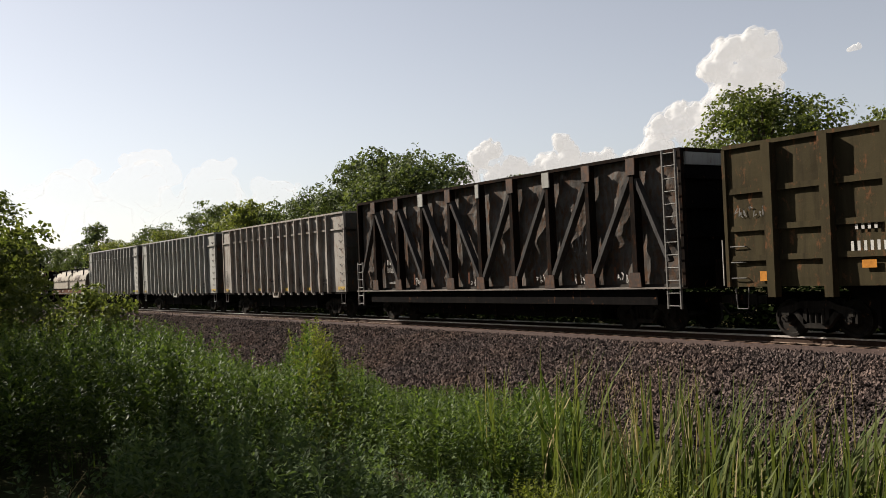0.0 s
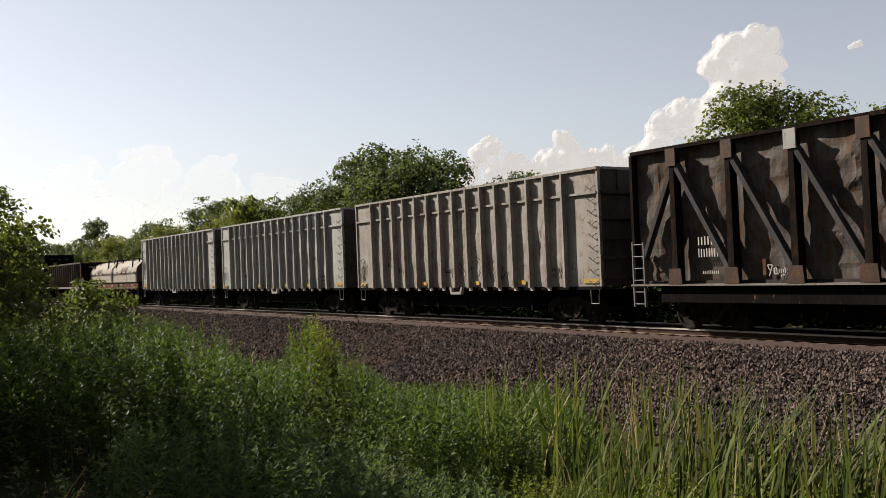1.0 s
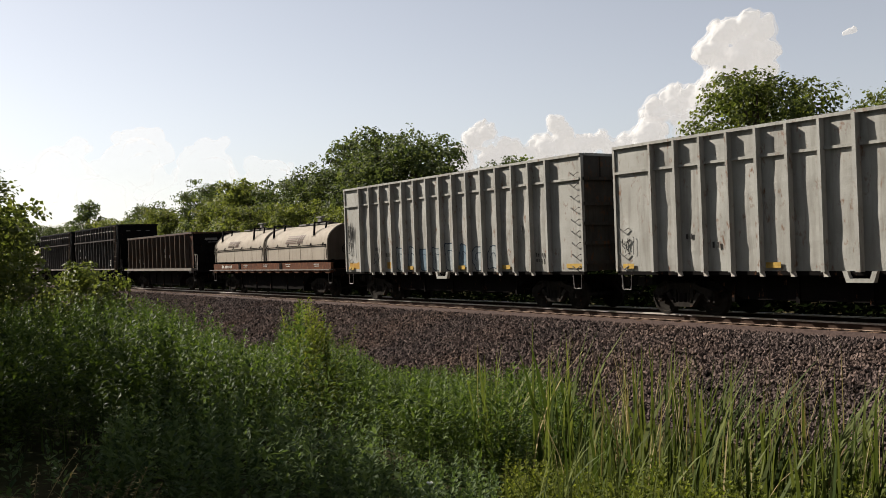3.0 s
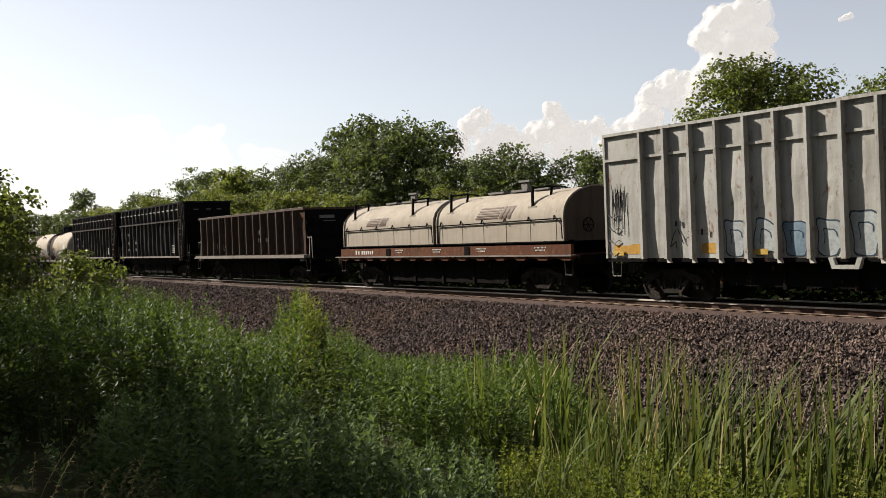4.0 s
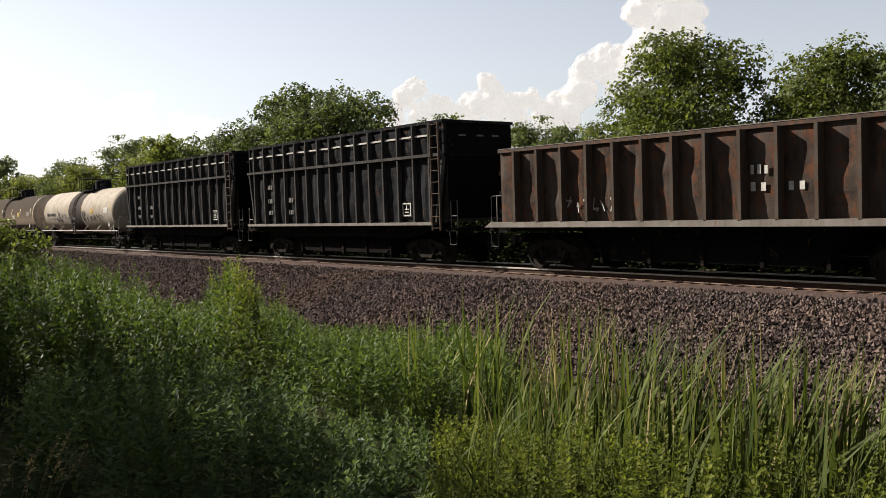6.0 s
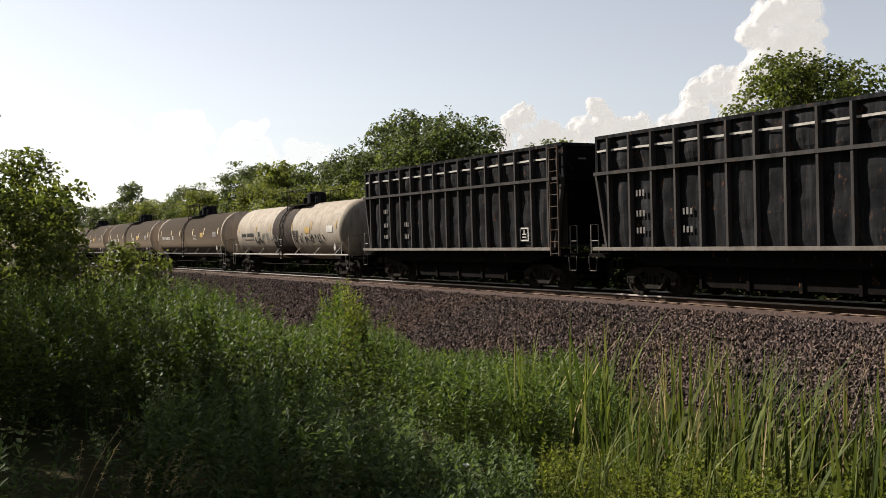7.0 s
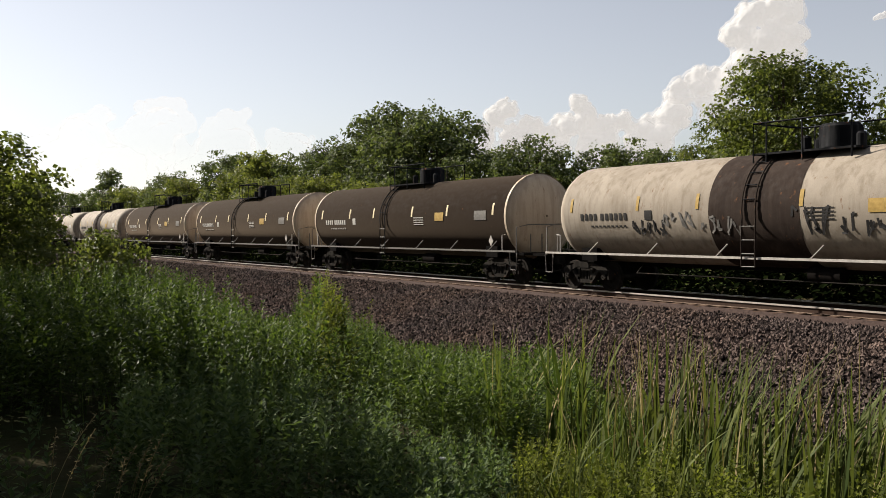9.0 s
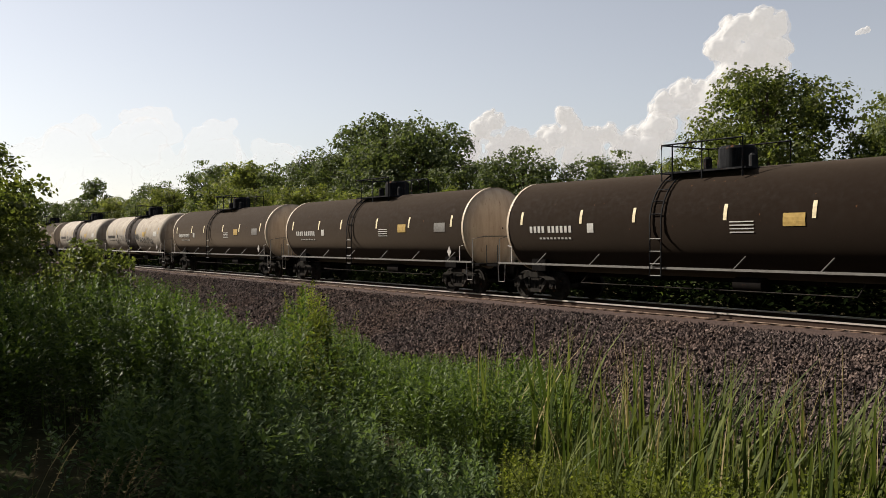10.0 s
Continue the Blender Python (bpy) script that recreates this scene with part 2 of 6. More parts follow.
# ---- mesh helpers ----
class M:
    """Collects vertices and faces of one mesh."""

    def __init__(self):
        self.v, self.f = [], []

    def face(self, *pts):
        n = len(self.v)
        self.v += [tuple(p) for p in pts]
        self.f.append(tuple(range(n, n + len(pts))))

    def hexa(self, a):
        """Eight corners: four below, four above, each anticlockwise from above."""
        n = len(self.v)
        self.v += [tuple(p) for p in a]
        self.f += [tuple(n + i for i in q) for q in ((3, 2, 1, 0), (4, 5, 6, 7), (0, 1, 5, 4), (1, 2, 6, 5), (2, 3, 7, 6), (3, 0, 4, 7))]
        return self

    def box(self, x0, x1, y0, y1, z0, z1):
        return self.hexa([(x0, y0, z0), (x1, y0, z0), (x1, y1, z0), (x0, y1, z0), (x0, y0, z1), (x1, y0, z1), (x1, y1, z1), (x0, y1, z1)])

    def prism(self, outline, y0, y1):
        """An outline of (x, z), anticlockwise seen from -y, extruded from y0 to y1."""
        n, k = len(self.v), len(outline)
        self.v += [(x, y0, z) for x, z in outline] + [(x, y1, z) for x, z in outline]
        self.f += [tuple(range(n, n + k)), tuple(range(n + 2 * k - 1, n + k - 1, -1))]
        self.f += [(n + i, n + k + i, n + k + (i + 1) % k, n + (i + 1) % k) for i in range(k)]
        return self

    def bar(self, p, q, w, d):
        """A straight flat bar in the plane of a car's side, from p to q (x, z), w wide, from y = d[0] to d[1]."""
        (x0, z0), (x1, z1) = p, q
        l = math.hypot(x1 - x0, z1 - z0)
        ox, oz = -(z1 - z0) / l * w / 2, (x1 - x0) / l * w / 2
        return self.prism([(x0 - ox, z0 - oz), (x1 - ox, z1 - oz), (x1 + ox, z1 + oz), (x0 + ox, z0 + oz)], d[0], d[1])

    def tube(self, pts, r, k=6, r_end=None):
        """A round rod along a line of points."""
        pts = [Vector(p) for p in pts]
        n = len(self.v)
        for i, p in enumerate(pts):
            way = (pts[min(i + 1, len(pts) - 1)] - pts[max(i - 1, 0)]).normalized()
            side = way.cross(Vector((0, 0, 1)) if abs(way.z) < 0.9 else Vector((1, 0, 0))).normalized()
            up = side.cross(way)
            rr = r if r_end is None else r + (r_end - r) * i / (len(pts) - 1)
            self.v += [tuple(p + rr * (math.cos(a) * side + math.sin(a) * up)) for a in (2 * math.pi * j / k for j in range(k))]
        for i in range(len(pts) - 1):
            self.f += [(n + i * k + j, n + i * k + (j + 1) % k, n + (i + 1) * k + (j + 1) % k, n + (i + 1) * k + j) for j in range(k)]
        e = n + (len(pts) - 1) * k
        self.f += [tuple(range(n + k - 1, n - 1, -1)), tuple(range(e, e + k))]
        return self

    def lathe(self, profile, k=24, axis="y", centre=(0, 0, 0)):
        """Rings of (along, radius) turned about an axis through centre."""
        n = len(self.v)
        for s, r in profile:
            for j in range(k):
                a = 2 * math.pi * j / k
                c, d = r * math.cos(a), r * math.sin(a)
                p = {"y": (c, s, d), "x": (s, c, d), "z": (c, d, s)}[axis]
                self.v.append(tuple(q + o for q, o in zip(p, centre)))
        for i in range(len(profile) - 1):
            self.f += [(n + i * k + j, n + i * k + (j + 1) % k, n + (i + 1) * k + (j + 1) % k, n + (i + 1) * k + j) for j in range(k)]
        e = n + (len(profile) - 1) * k
        self.f += [tuple(range(n, n + k)), tuple(range(e + k - 1, e - 1, -1))]
        return self

    def mesh(self, name, material, smooth=False):
        me = bpy.data.meshes.new(name)
        me.from_pydata(self.v, [], self.f)
        me.materials.append(material)
        me.update()
        if smooth:
            me.shade_smooth()
            me.set_sharp_from_angle(angle=radians(35))
        return me


def part(name, m, material, parent, label="", smooth=False):
    ob = new(name, m.mesh(name, material, smooth))
    ob.parent = parent
    return tagged(ob, label)


def structure(name, m, material, label, category):
    return tagged(new(name, m.mesh(name, material)), label, category, kind="structure")


def hash01(*k):
    return (math.sin(sum(a * b for a, b in zip(k, (12.9898, 78.233, 37.719, 93.17)))) * 43758.5453) % 1.0


# ---- rolling stock ----
WHEEL_R, AXLE = 0.457, 0.865
wheels, cars = [], []


def wheel_mesh():
    m = M()
    for s in (-1, 1):
        prof = [(s * 0.69, 0.12), (s * 0.69, 0.485), (s * 0.715, 0.485), (s * 0.725, WHEEL_R + 0.004), (s * 0.82, WHEEL_R - 0.004),
                (s * 0.82, 0.39), (s * 0.78, 0.36), (s * 0.76, 0.2), (s * 0.83, 0.15), (s * 0.83, 0.1)]
        m.lathe(prof if s < 0 else prof[::-1], 22)
    m.lathe([(-1.08, 0.075), (1.08, 0.075)], 10)
    for s in (-1, 1):
        m.lathe([(s * 1.10, 0.10), (s * 0.93, 0.10)], 10)
        for a in range(3):      # cap bolts, which show that the axle turns
            c, d = 0.06 * math.cos(a * 2.09), 0.06 * math.sin(a * 2.09)
            m.box(c - 0.015, c + 0.015, s * 1.115 - 0.012, s * 1.115 + 0.012, d - 0.015, d + 0.015)
    return m.mesh("wheelset", steel_dark)


def bogie_mesh():
    m = M()
    for s in (-1, 1):
        y0, y1 = s * 1.0 - 0.08, s * 1.0 + 0.08
        # cast side frame: sloped top chord, lower chord and pedestal jaws
        m.prism([(-1.06, 0.50), (-0.92, 0.60), (-0.68, 0.60), (-0.45, 0.72), (0.45, 0.72), (0.68, 0.60), (0.92, 0.60), (1.06, 0.50),
                 (1.06, 0.66), (0.95, 0.74), (0.62, 0.80), (0.40, 0.90), (-0.40, 0.90), (-0.62, 0.80), (-0.95, 0.74), (-1.06, 0.66)], y0, y1)
        m.prism([(-0.62, 0.60), (-0.30, 0.24), (0.30, 0.24), (0.62, 0.60), (0.50, 0.66), (0.24, 0.36), (-0.24, 0.36), (-0.50, 0.66)], y0, y1)
        for e in (-1, 1):
            m.box(e * 0.30 - 0.05, e * 0.30 + 0.05, y0, y1, 0.34, 0.75)
            m.box(e * AXLE - 0.13, e * AXLE + 0.13, y0 - 0.01, y1 + 0.01, 0.54, 0.66)
            m.box(e * 1.06 - 0.03, e * 1.06 + 0.03, y0, y1, 0.38, 0.66)
        for i in (-0.16, 0.0, 0.16):
            m.lathe([(0.36, 0.065), (0.62, 0.065)], 8, "z", (i, s * 1.0, 0))
    m.box(-0.22, 0.22, -1.06, 1.06, 0.62, 0.80)
    m.box(-0.30, 0.30, -0.30, 0.30, 0.78, 0.92)
    for e in (-1, 1):
        m.box(e * 0.36 - 0.04, e * 0.36 + 0.04, -0.80, 0.80, 0.36, 0.46)   # brake beams
    return m.mesh("bogie", steel_dark)


WHEEL_MESH, BOGIE_MESH = wheel_mesh(), bogie_mesh()


def under_shade_block(car, half, low, top, wide=1.15):
    """Added dark belly for the shade between bogies: tapered both ends, with cross bearers."""
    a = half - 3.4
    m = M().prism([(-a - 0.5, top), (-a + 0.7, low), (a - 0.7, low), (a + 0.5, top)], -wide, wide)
    part("under_shade_block", m, frame_black, car)
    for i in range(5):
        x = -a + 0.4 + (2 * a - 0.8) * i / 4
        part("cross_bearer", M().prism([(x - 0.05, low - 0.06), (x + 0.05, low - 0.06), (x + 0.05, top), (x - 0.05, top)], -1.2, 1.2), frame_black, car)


def running_gear(car, half, inset, sill_z=(0.78, 1.08), rods=True):
    """Bogies with turning wheelsets, couplers and brake gear. half: half the body's length."""
    for s in (-1, 1):
        bogie = new("bogie", BOGIE_MESH)
        bogie.parent = car
        bogie.location = (s * (half - inset), 0, 0)
        for e in (-1, 1):
            w = new("wheelset", WHEEL_MESH)
            w.parent = bogie
            wheels.append((w, e * AXLE))
        m = M().box(s * (half - 0.1), s * (half + 0.30), -0.11, 0.11, 0.78, 0.98)
        m.box(s * (half + 0.28), s * (half + 0.55), -0.16, 0.06, 0.74, 1.02)
        m.box(s * (half + 0.5), s * (half + 0.68), -0.02, 0.15, 0.74, 1.02)
        m.tube([(s * (half + 0.1), -0.35, 0.8), (s * (half + 0.35), -0.3, 0.5), (s * (half + 0.65), -0.1, 0.55)], 0.03)
        part("coupler", m, steel_dark, car)
    part("centre_sill", M().box(-half + 0.05, half - 0.05, -0.19, 0.19, *sill_z), frame_black, car)
    m = M().lathe([(-0.45, 0.2), (0.45, 0.2)], 14, "x", (1.5, -0.6, 0.78))
    part("brake_reservoir", m, frame_black, car, smooth=True)
    m = M().tube([(-half * 0.55, -0.9, 0.62), (half * 0.55, -0.9, 0.62)], 0.018)
    m.tube([(-half * 0.55, -0.9, 0.62), (-half * 0.55, -0.6, 0.9)], 0.018).tube([(half * 0.55, -0.9, 0.62), (half * 0.55, -0.6, 0.9)], 0.018)
    part("brake_rod", m, steel_dark, car)


def rungs(car, x0, x1, y, zs, material, sag=0.0):
    """Grab irons: rods that stand off the side."""
    for z in zs:
        m = M()
        xm = (x0 + x1) / 2
        m.tube([(x0, y + 0.06, z), (x0, y - 0.05, z), (xm, y - 0.06, z - sag), (x1, y - 0.05, z), (x1, y + 0.06, z)], 0.014, 5)
        part("grab_iron", m, material, car)


def ladder(car, x0, x1, y, z0, z1, n, material):
    m = M()
    for x in (x0, x1):
        m.box(x - 0.02, x + 0.02, y - 0.07, y, z0, z1)
    part("ladder", m, material, car)
    for i in range(n):
        z = z0 + 0.08 + (z1 - z0 - 0.16) * i / (n - 1)
        part("rung", M().tube([(x0, y - 0.05, z), (x1, y - 0.05, z)], 0.018, 5), material, car)


def stirrup(car, x, y, material, top=1.25, low=0.72):
    part("sill_step", M().tube([(x - 0.2, y, top), (x - 0.16, y, low), (x + 0.16, y, low), (x + 0.2, y, top)], 0.018, 5), material, car)


def bars(car, name, x0, z0, w, h, n, y, material, gap=0.55, label=""):
    """Unread lettering: n upright bars in a row on the side."""
    m = M()
    step = w / n
    for i in range(n):
        a = x0 + i * step
        hh = h * (0.85 + 0.15 * hash01(i, x0, z0))
        m.box(a, a + step * (1 - gap), y - 0.006, y, z0, z0 + hh)
    return tagged(part(name, m, material, car, label), kind="stuff")


def scrawl(car, x0, x1, z0, z1, y, material, seed, n=9, r=0.018, surface=None):
    """Sprayed scribble: loose rods of paint that follow the side."""
    rnd = random.Random(seed)
    m = M()
    for i in range(n):
        cx = x0 + (x1 - x0) * (i + 0.5) / n
        w = (x1 - x0) / n * 0.62
        pts = []
        for j in range(5):
            x, z = cx + w * rnd.uniform(-0.8, 0.8), z0 + (z1 - z0) * rnd.random()
            pts.append((x, (surface(z) if surface else y) - 0.004, z))
        for a, b in zip(pts, pts[1:]):
            ax, az, bx, bz = a[0], a[2], b[0], b[2]
            l = math.hypot(bx - ax, bz - az)
            if l > 0.05:
                k = max(1, int(l / 0.25))
                for q in range(k):
                    u0, u1 = q / k, (q + 1) / k
                    pa = (ax + (bx - ax) * u0, az + (bz - az) * u0)
                    pb = (ax + (bx - ax) * u1, az + (bz - az) * u1)
                    ya, yb = (surface(pa[1]), surface(pb[1])) if surface else (y, y)
                    ox, oz = -(bz - az) / l * r, (bx - ax) / l * r
                    m.face((pa[0] - ox, ya - 0.006, pa[1] - oz), (pb[0] - ox, yb - 0.006, pb[1] - oz), (pb[0] + ox, yb - 0.006, pb[1] + oz), (pa[0] + ox, ya - 0.006, pa[1] + oz))
    return tagged(part("graffiti", m, material, car), kind="stuff")


def sprayed_loops(car, x0, x1, z0, z1, y, bulge, seed, low, high, fill, line):
    """A rounded sprayed shape over one dented sheet: a pale body with a dark outline and an inner stroke."""
    def on(x, z, up):
        u = min(1.0, max(0.0, (x - x0) / (x1 - x0)))
        z = max(z, z0 + 0.03)
        return (x, y - dent(u, z, (z - z0) / (z1 - z0), bulge, seed) - up, z)
    rnd = random.Random(seed)
    cx, cz, a, b = (x0 + x1) / 2 + 0.02, (low + high) / 2, (x1 - x0) * 0.40, (high - low) / 2
    phase, ring = rnd.uniform(0, 6), []
    for i in range(28):
        q = 2 * math.pi * i / 28
        r = 1 + 0.13 * math.sin(3 * q + phase) + 0.07 * math.sin(5 * q + 2 * phase)
        c, e = math.cos(q), math.sin(q)
        ring.append((cx + a * r * math.copysign(abs(c) ** 0.6, c), cz + b * r * math.copysign(abs(e) ** 0.6, e)))
    body = M()
    body.v += [on(cx + (x - cx) * k, cz + (z - cz) * k, 0.006) for k in (0.02, 0.35, 0.7, 1.0) for x, z in ring]
    body.f += [(j * 28 + i, j * 28 + (i + 1) % 28, (j + 1) * 28 + (i + 1) % 28, (j + 1) * 28 + i) for j in range(3) for i in range(28)]
    part("graffiti", body, fill, car, "pale sprayed fill")
    edge = M()
    for scale, wide, stop in ((1.0, 0.045, 28), (0.45, 0.035, 17)):
        for k in range(stop):
            (xa, za), (xb, zb) = ring[k], ring[(k + 1) % 28]
            quad = [(xa, za, 1 - wide), (xb, zb, 1 - wide), (xb, zb, 1 + wide), (xa, za, 1 + wide)]
            edge.face(*[on(cx + (x - cx) * scale * (f if scale == 1 else 1 + 2.2 * (f - 1)), cz + (z - cz) * scale * (f if scale == 1 else 1 + 2.2 * (f - 1)), 0.010) for x, z, f in quad])
    part("graffiti", edge, line, car, "dark sprayed outline")


def dent(u, z, w, bulge, seed):
    d = bulge * math.sin(math.pi * u) * math.sin(math.pi * min(1, w * 1.02)) ** 0.5
    return d * (0.55 + 0.9 * noise.noise((seed * 7.3, z * 1.1, u * 0.6)) + 0.35 * noise.noise((seed * 3.1 + 9, z * 3.1, u * 2.0)))


def sprayed_patch(car, x0, x1, z0, z1, y, bulge, seed, low, tops, material):
    """Paint sprayed over one dented sheet, up to an uneven upper edge (a height for each tenth of the sheet)."""
    m = M()
    n, k = 10, 7
    for i in range(k + 1):
        for j in range(n + 1):
            u = 0.04 + 0.92 * j / n
            z = low + (tops[j] - low) * i / k
            m.v.append((x0 + (x1 - x0) * u, y - dent(u, z, (z - z0) / (z1 - z0), bulge, seed) - 0.007, z))
    for i in range(k):
        m.f += [(i * (n + 1) + j, i * (n + 1) + j + 1, (i + 1) * (n + 1) + j + 1, (i + 1) * (n + 1) + j) for j in range(n)]
    part("graffiti", m, material, car, "sprayed paint")


def dented_sheet(x0, x1, z0, z1, y, bulge, seed, nx=7, nz=16, thick=0.02, facing=-1, crumple=0.0):
    """A pressed side sheet that years of loads have pushed out between its posts."""
    m = M()
    for i in range(nz + 1):
        for j in range(nx + 1):
            u, w = j / nx, i / nz
            x, z = x0 + (x1 - x0) * u, z0 + (z1 - z0) * w
            d = dent(u, z, w, bulge, seed)
            if crumple:      # creases and knocks
                fade = min(1.0, 6 * u, 6 * (1 - u), 8 * w, 8 * (1 - w))
                d += crumple * fade * (0.6 - 2.2 * abs(noise.noise((x * 0.9, z * 1.3, seed * 1.7))) - 0.8 * abs(noise.noise((x * 2.4, z * 1.9, seed * 2.7))))
            m.v.append((x, y + facing * d, z))
    k = nx + 1
    for i in range(nz):
        for j in range(nx):
            q = (i * k + j, i * k + j + 1, (i + 1) * k + j + 1, (i + 1) * k + j)
            m.f.append(q if facing < 0 else q[::-1])
    n = len(m.v)
    back = y - facing * thick
    m.v += [(x0, back, z0), (x1, back, z0), (x1, back, z1), (x0, back, z1)]
    m.f.append((n + 3, n + 2, n + 1, n) if facing < 0 else (n, n + 1, n + 2, n + 3))
    return m


def new_car(name, u_mid, label, category):
    car = tagged(new(name), label, category, group="cars of the freight train")
    cars.append((car, u_mid))
    return car


def open_body(car, half, hw, z0, z1, material, chord=0.10, lining=0.14):
    """Far side, ends, floor and top chord of an open-topped car; the near side is added panel by panel."""
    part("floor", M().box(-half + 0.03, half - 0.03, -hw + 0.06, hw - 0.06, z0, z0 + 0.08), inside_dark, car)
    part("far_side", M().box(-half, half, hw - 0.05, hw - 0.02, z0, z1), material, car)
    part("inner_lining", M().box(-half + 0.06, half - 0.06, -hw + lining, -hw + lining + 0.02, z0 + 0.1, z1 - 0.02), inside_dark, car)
    m = M()
    for y0, y1 in ((-hw - 0.09, -hw + 0.10), (hw - 0.10, hw + 0.09)):
        m.box(-half - 0.02, half + 0.02, y0, y1, z1 - chord, z1)
    for s in (-1, 1):
        m.box(s * half - 0.06, s * half + 0.06, -hw + 0.10, hw - 0.10, z1 - chord, z1)
    part("top_chord", m, material, car)


def white_gondola(u_mid, label, seed, marks, first=0, bays=0, daubs=(), white_paint=white_paint):
    half, hw, z0, z1, zm = 7.63, 1.53, 1.24, 4.86, 4.10
    car = new_car("high_side_gondola", u_mid, label, "gondola car")
    running_gear(car, half, 2.0)
    open_body(car, half, hw, z0, z1, white_paint, 0.08)
    posts = [-6.125 + 0.875 * i for i in range(15)]
    edges = [-half] + posts + [half]
    for i, (a, b) in enumerate(zip(edges, edges[1:])):
        part("side_panel", dented_sheet(a, b, z0, zm, -hw, 0.035 if 0 < i < 15 else 0.012, seed + i), white_paint, car)
        part("upper_panel", dented_sheet(a, b, zm, z1 - 0.06, -hw, 0.018, seed + i + 40, 5, 5), white_paint, car)
    for i, x in enumerate(posts):
        w = 0.05 if i != 7 else 0.06
        m = M().prism([(x - w, z0 - 0.02), (x + w, z0 - 0.02), (x + w * 0.75, z1 - 0.08), (x - w * 0.75, z1 - 0.08)], -hw - 0.19, -hw)
        part("side_post", m, white_paint, car)
        part("far_post", M().box(x - 0.05, x + 0.05, hw - 0.02, hw + 0.09, z0, z1 - 0.08), white_paint, car)
    for a, b in zip(edges, edges[1:]):
        part("mid_rail", M().box(a + 0.05, b - 0.05, -hw - 0.075, -hw + 0.01, zm - 0.05, zm + 0.02), white_paint, car)
    part("side_sill", M().box(-half, half, -hw - 0.02, -hw + 0.10, z0 - 0.10, z0), frame_black, car)
    m = M().prism([(-0.42, z0), (-0.33, z0 - 0.26), (0.33, z0 - 0.26), (0.42, z0), (0.30, z0), (0.24, z0 - 0.17), (-0.24, z0 - 0.17), (-0.30, z0)][::1], -hw - 0.13, -hw)
    part("lift_pocket", m, white_paint, car)
    for x in posts[1:7] + posts[8:14]:
        part("tie_down", M().prism([(x - 0.05, z0 - 0.01), (x - 0.03, z0 - 0.13), (x + 0.09, z0 - 0.13), (x + 0.05, z0 - 0.01)], -hw - 0.10, -hw - 0.02), grab_white, car)
    for s in (-1, 1):
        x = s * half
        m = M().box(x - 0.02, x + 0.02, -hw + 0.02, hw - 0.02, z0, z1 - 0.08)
        part("end_sheet", m, grimy_shaded_white, car)
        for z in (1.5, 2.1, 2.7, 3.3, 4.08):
            part("end_rib", M().box(x + s * 0.02, x + s * 0.10, -hw + 0.02, hw - 0.02, z - 0.05, z + 0.05), grimy_shaded_white, car)
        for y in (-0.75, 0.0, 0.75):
            part("end_post", M().box(x + s * 0.02, x + s * 0.085, y - 0.045, y + 0.045, 4.14, z1 - 0.09), grimy_shaded_white, car)
        part("corner_post", M().box(x - 0.05, x + 0.03, -hw - 0.05, -hw + 0.06, z0, z1 - 0.08), white_paint, car)
    rungs(car, 7.15, 7.5, -hw - 0.01, [1.40 + 0.36 * i for i in range(9)], grab_grey, 0.10)
    rungs(car, -7.5, -7.15, -hw - 0.01, [1.40 + 0.36 * i for i in range(4)], grab_grey, 0.10)
    stirrup(car, 7.3, -hw, grab_white)
    stirrup(car, -7.3, -hw, grab_white)
    for x in (posts[0] - 1.25, posts[4] + 0.12, posts[8] + 0.12, posts[11] + 0.12):
        part("reflective_stripe", M().box(x, x + 0.42, -hw - 0.012 - 0.045, -hw - 0.045, 1.32, 1.46), stripe_yellow, car)
    part("reflective_stripe", M().box(6.85, 7.55, -hw - 0.03, -hw - 0.022, 1.34, 1.48), stripe_yellow, car)
    for i, (x, z, w, h, n) in enumerate(((posts[13] + 0.18, 1.55, 0.5, 0.10, 4), (posts[13] + 0.18, 1.72, 0.5, 0.12, 5), (posts[1] + 0.25, 2.1, 0.3, 0.16, 2),
                                         (posts[2] + 0.25, 1.85, 0.3, 0.16, 2), (posts[12] + 0.3, 2.55, 0.15, 0.22, 1))):
        bars(car, "lettering", x, z, w, h, n, -hw - 0.05, letter_dark)
    under_shade_block(car, half, 0.5, z0 - 0.1)
    for i in range(first, first + bays):
        a, b = edges[i], edges[i + 1]
        low, high = z0 + 0.06, 2.15 + 0.3 * noise.noise((seed, i * 1.7, 2.0))
        sprayed_loops(car, a, b, z0, zm, -hw, 0.035, seed + i, low, high, pale_spray if i % 3 else blue_spray, line_spray)
    for i in daubs:
        a, b = edges[i], edges[i + 1]
        tops = [1.62 + 0.12 * noise.noise((seed + 5, (a + (b - a) * j / 10) * 4.0, 2.0)) for j in range(11)]
        sprayed_patch(car, a + 0.2, b, z0, zm, -hw, 0.035 if i else 0.012, seed + i, z0 + 0.12, tops, orange_spray)
    for a, b, c, d, k in marks:
        scrawl(car, a, b, c, d, -hw - 0.045, letter_dark, seed + int(k), int(k), 0.014)
    return car


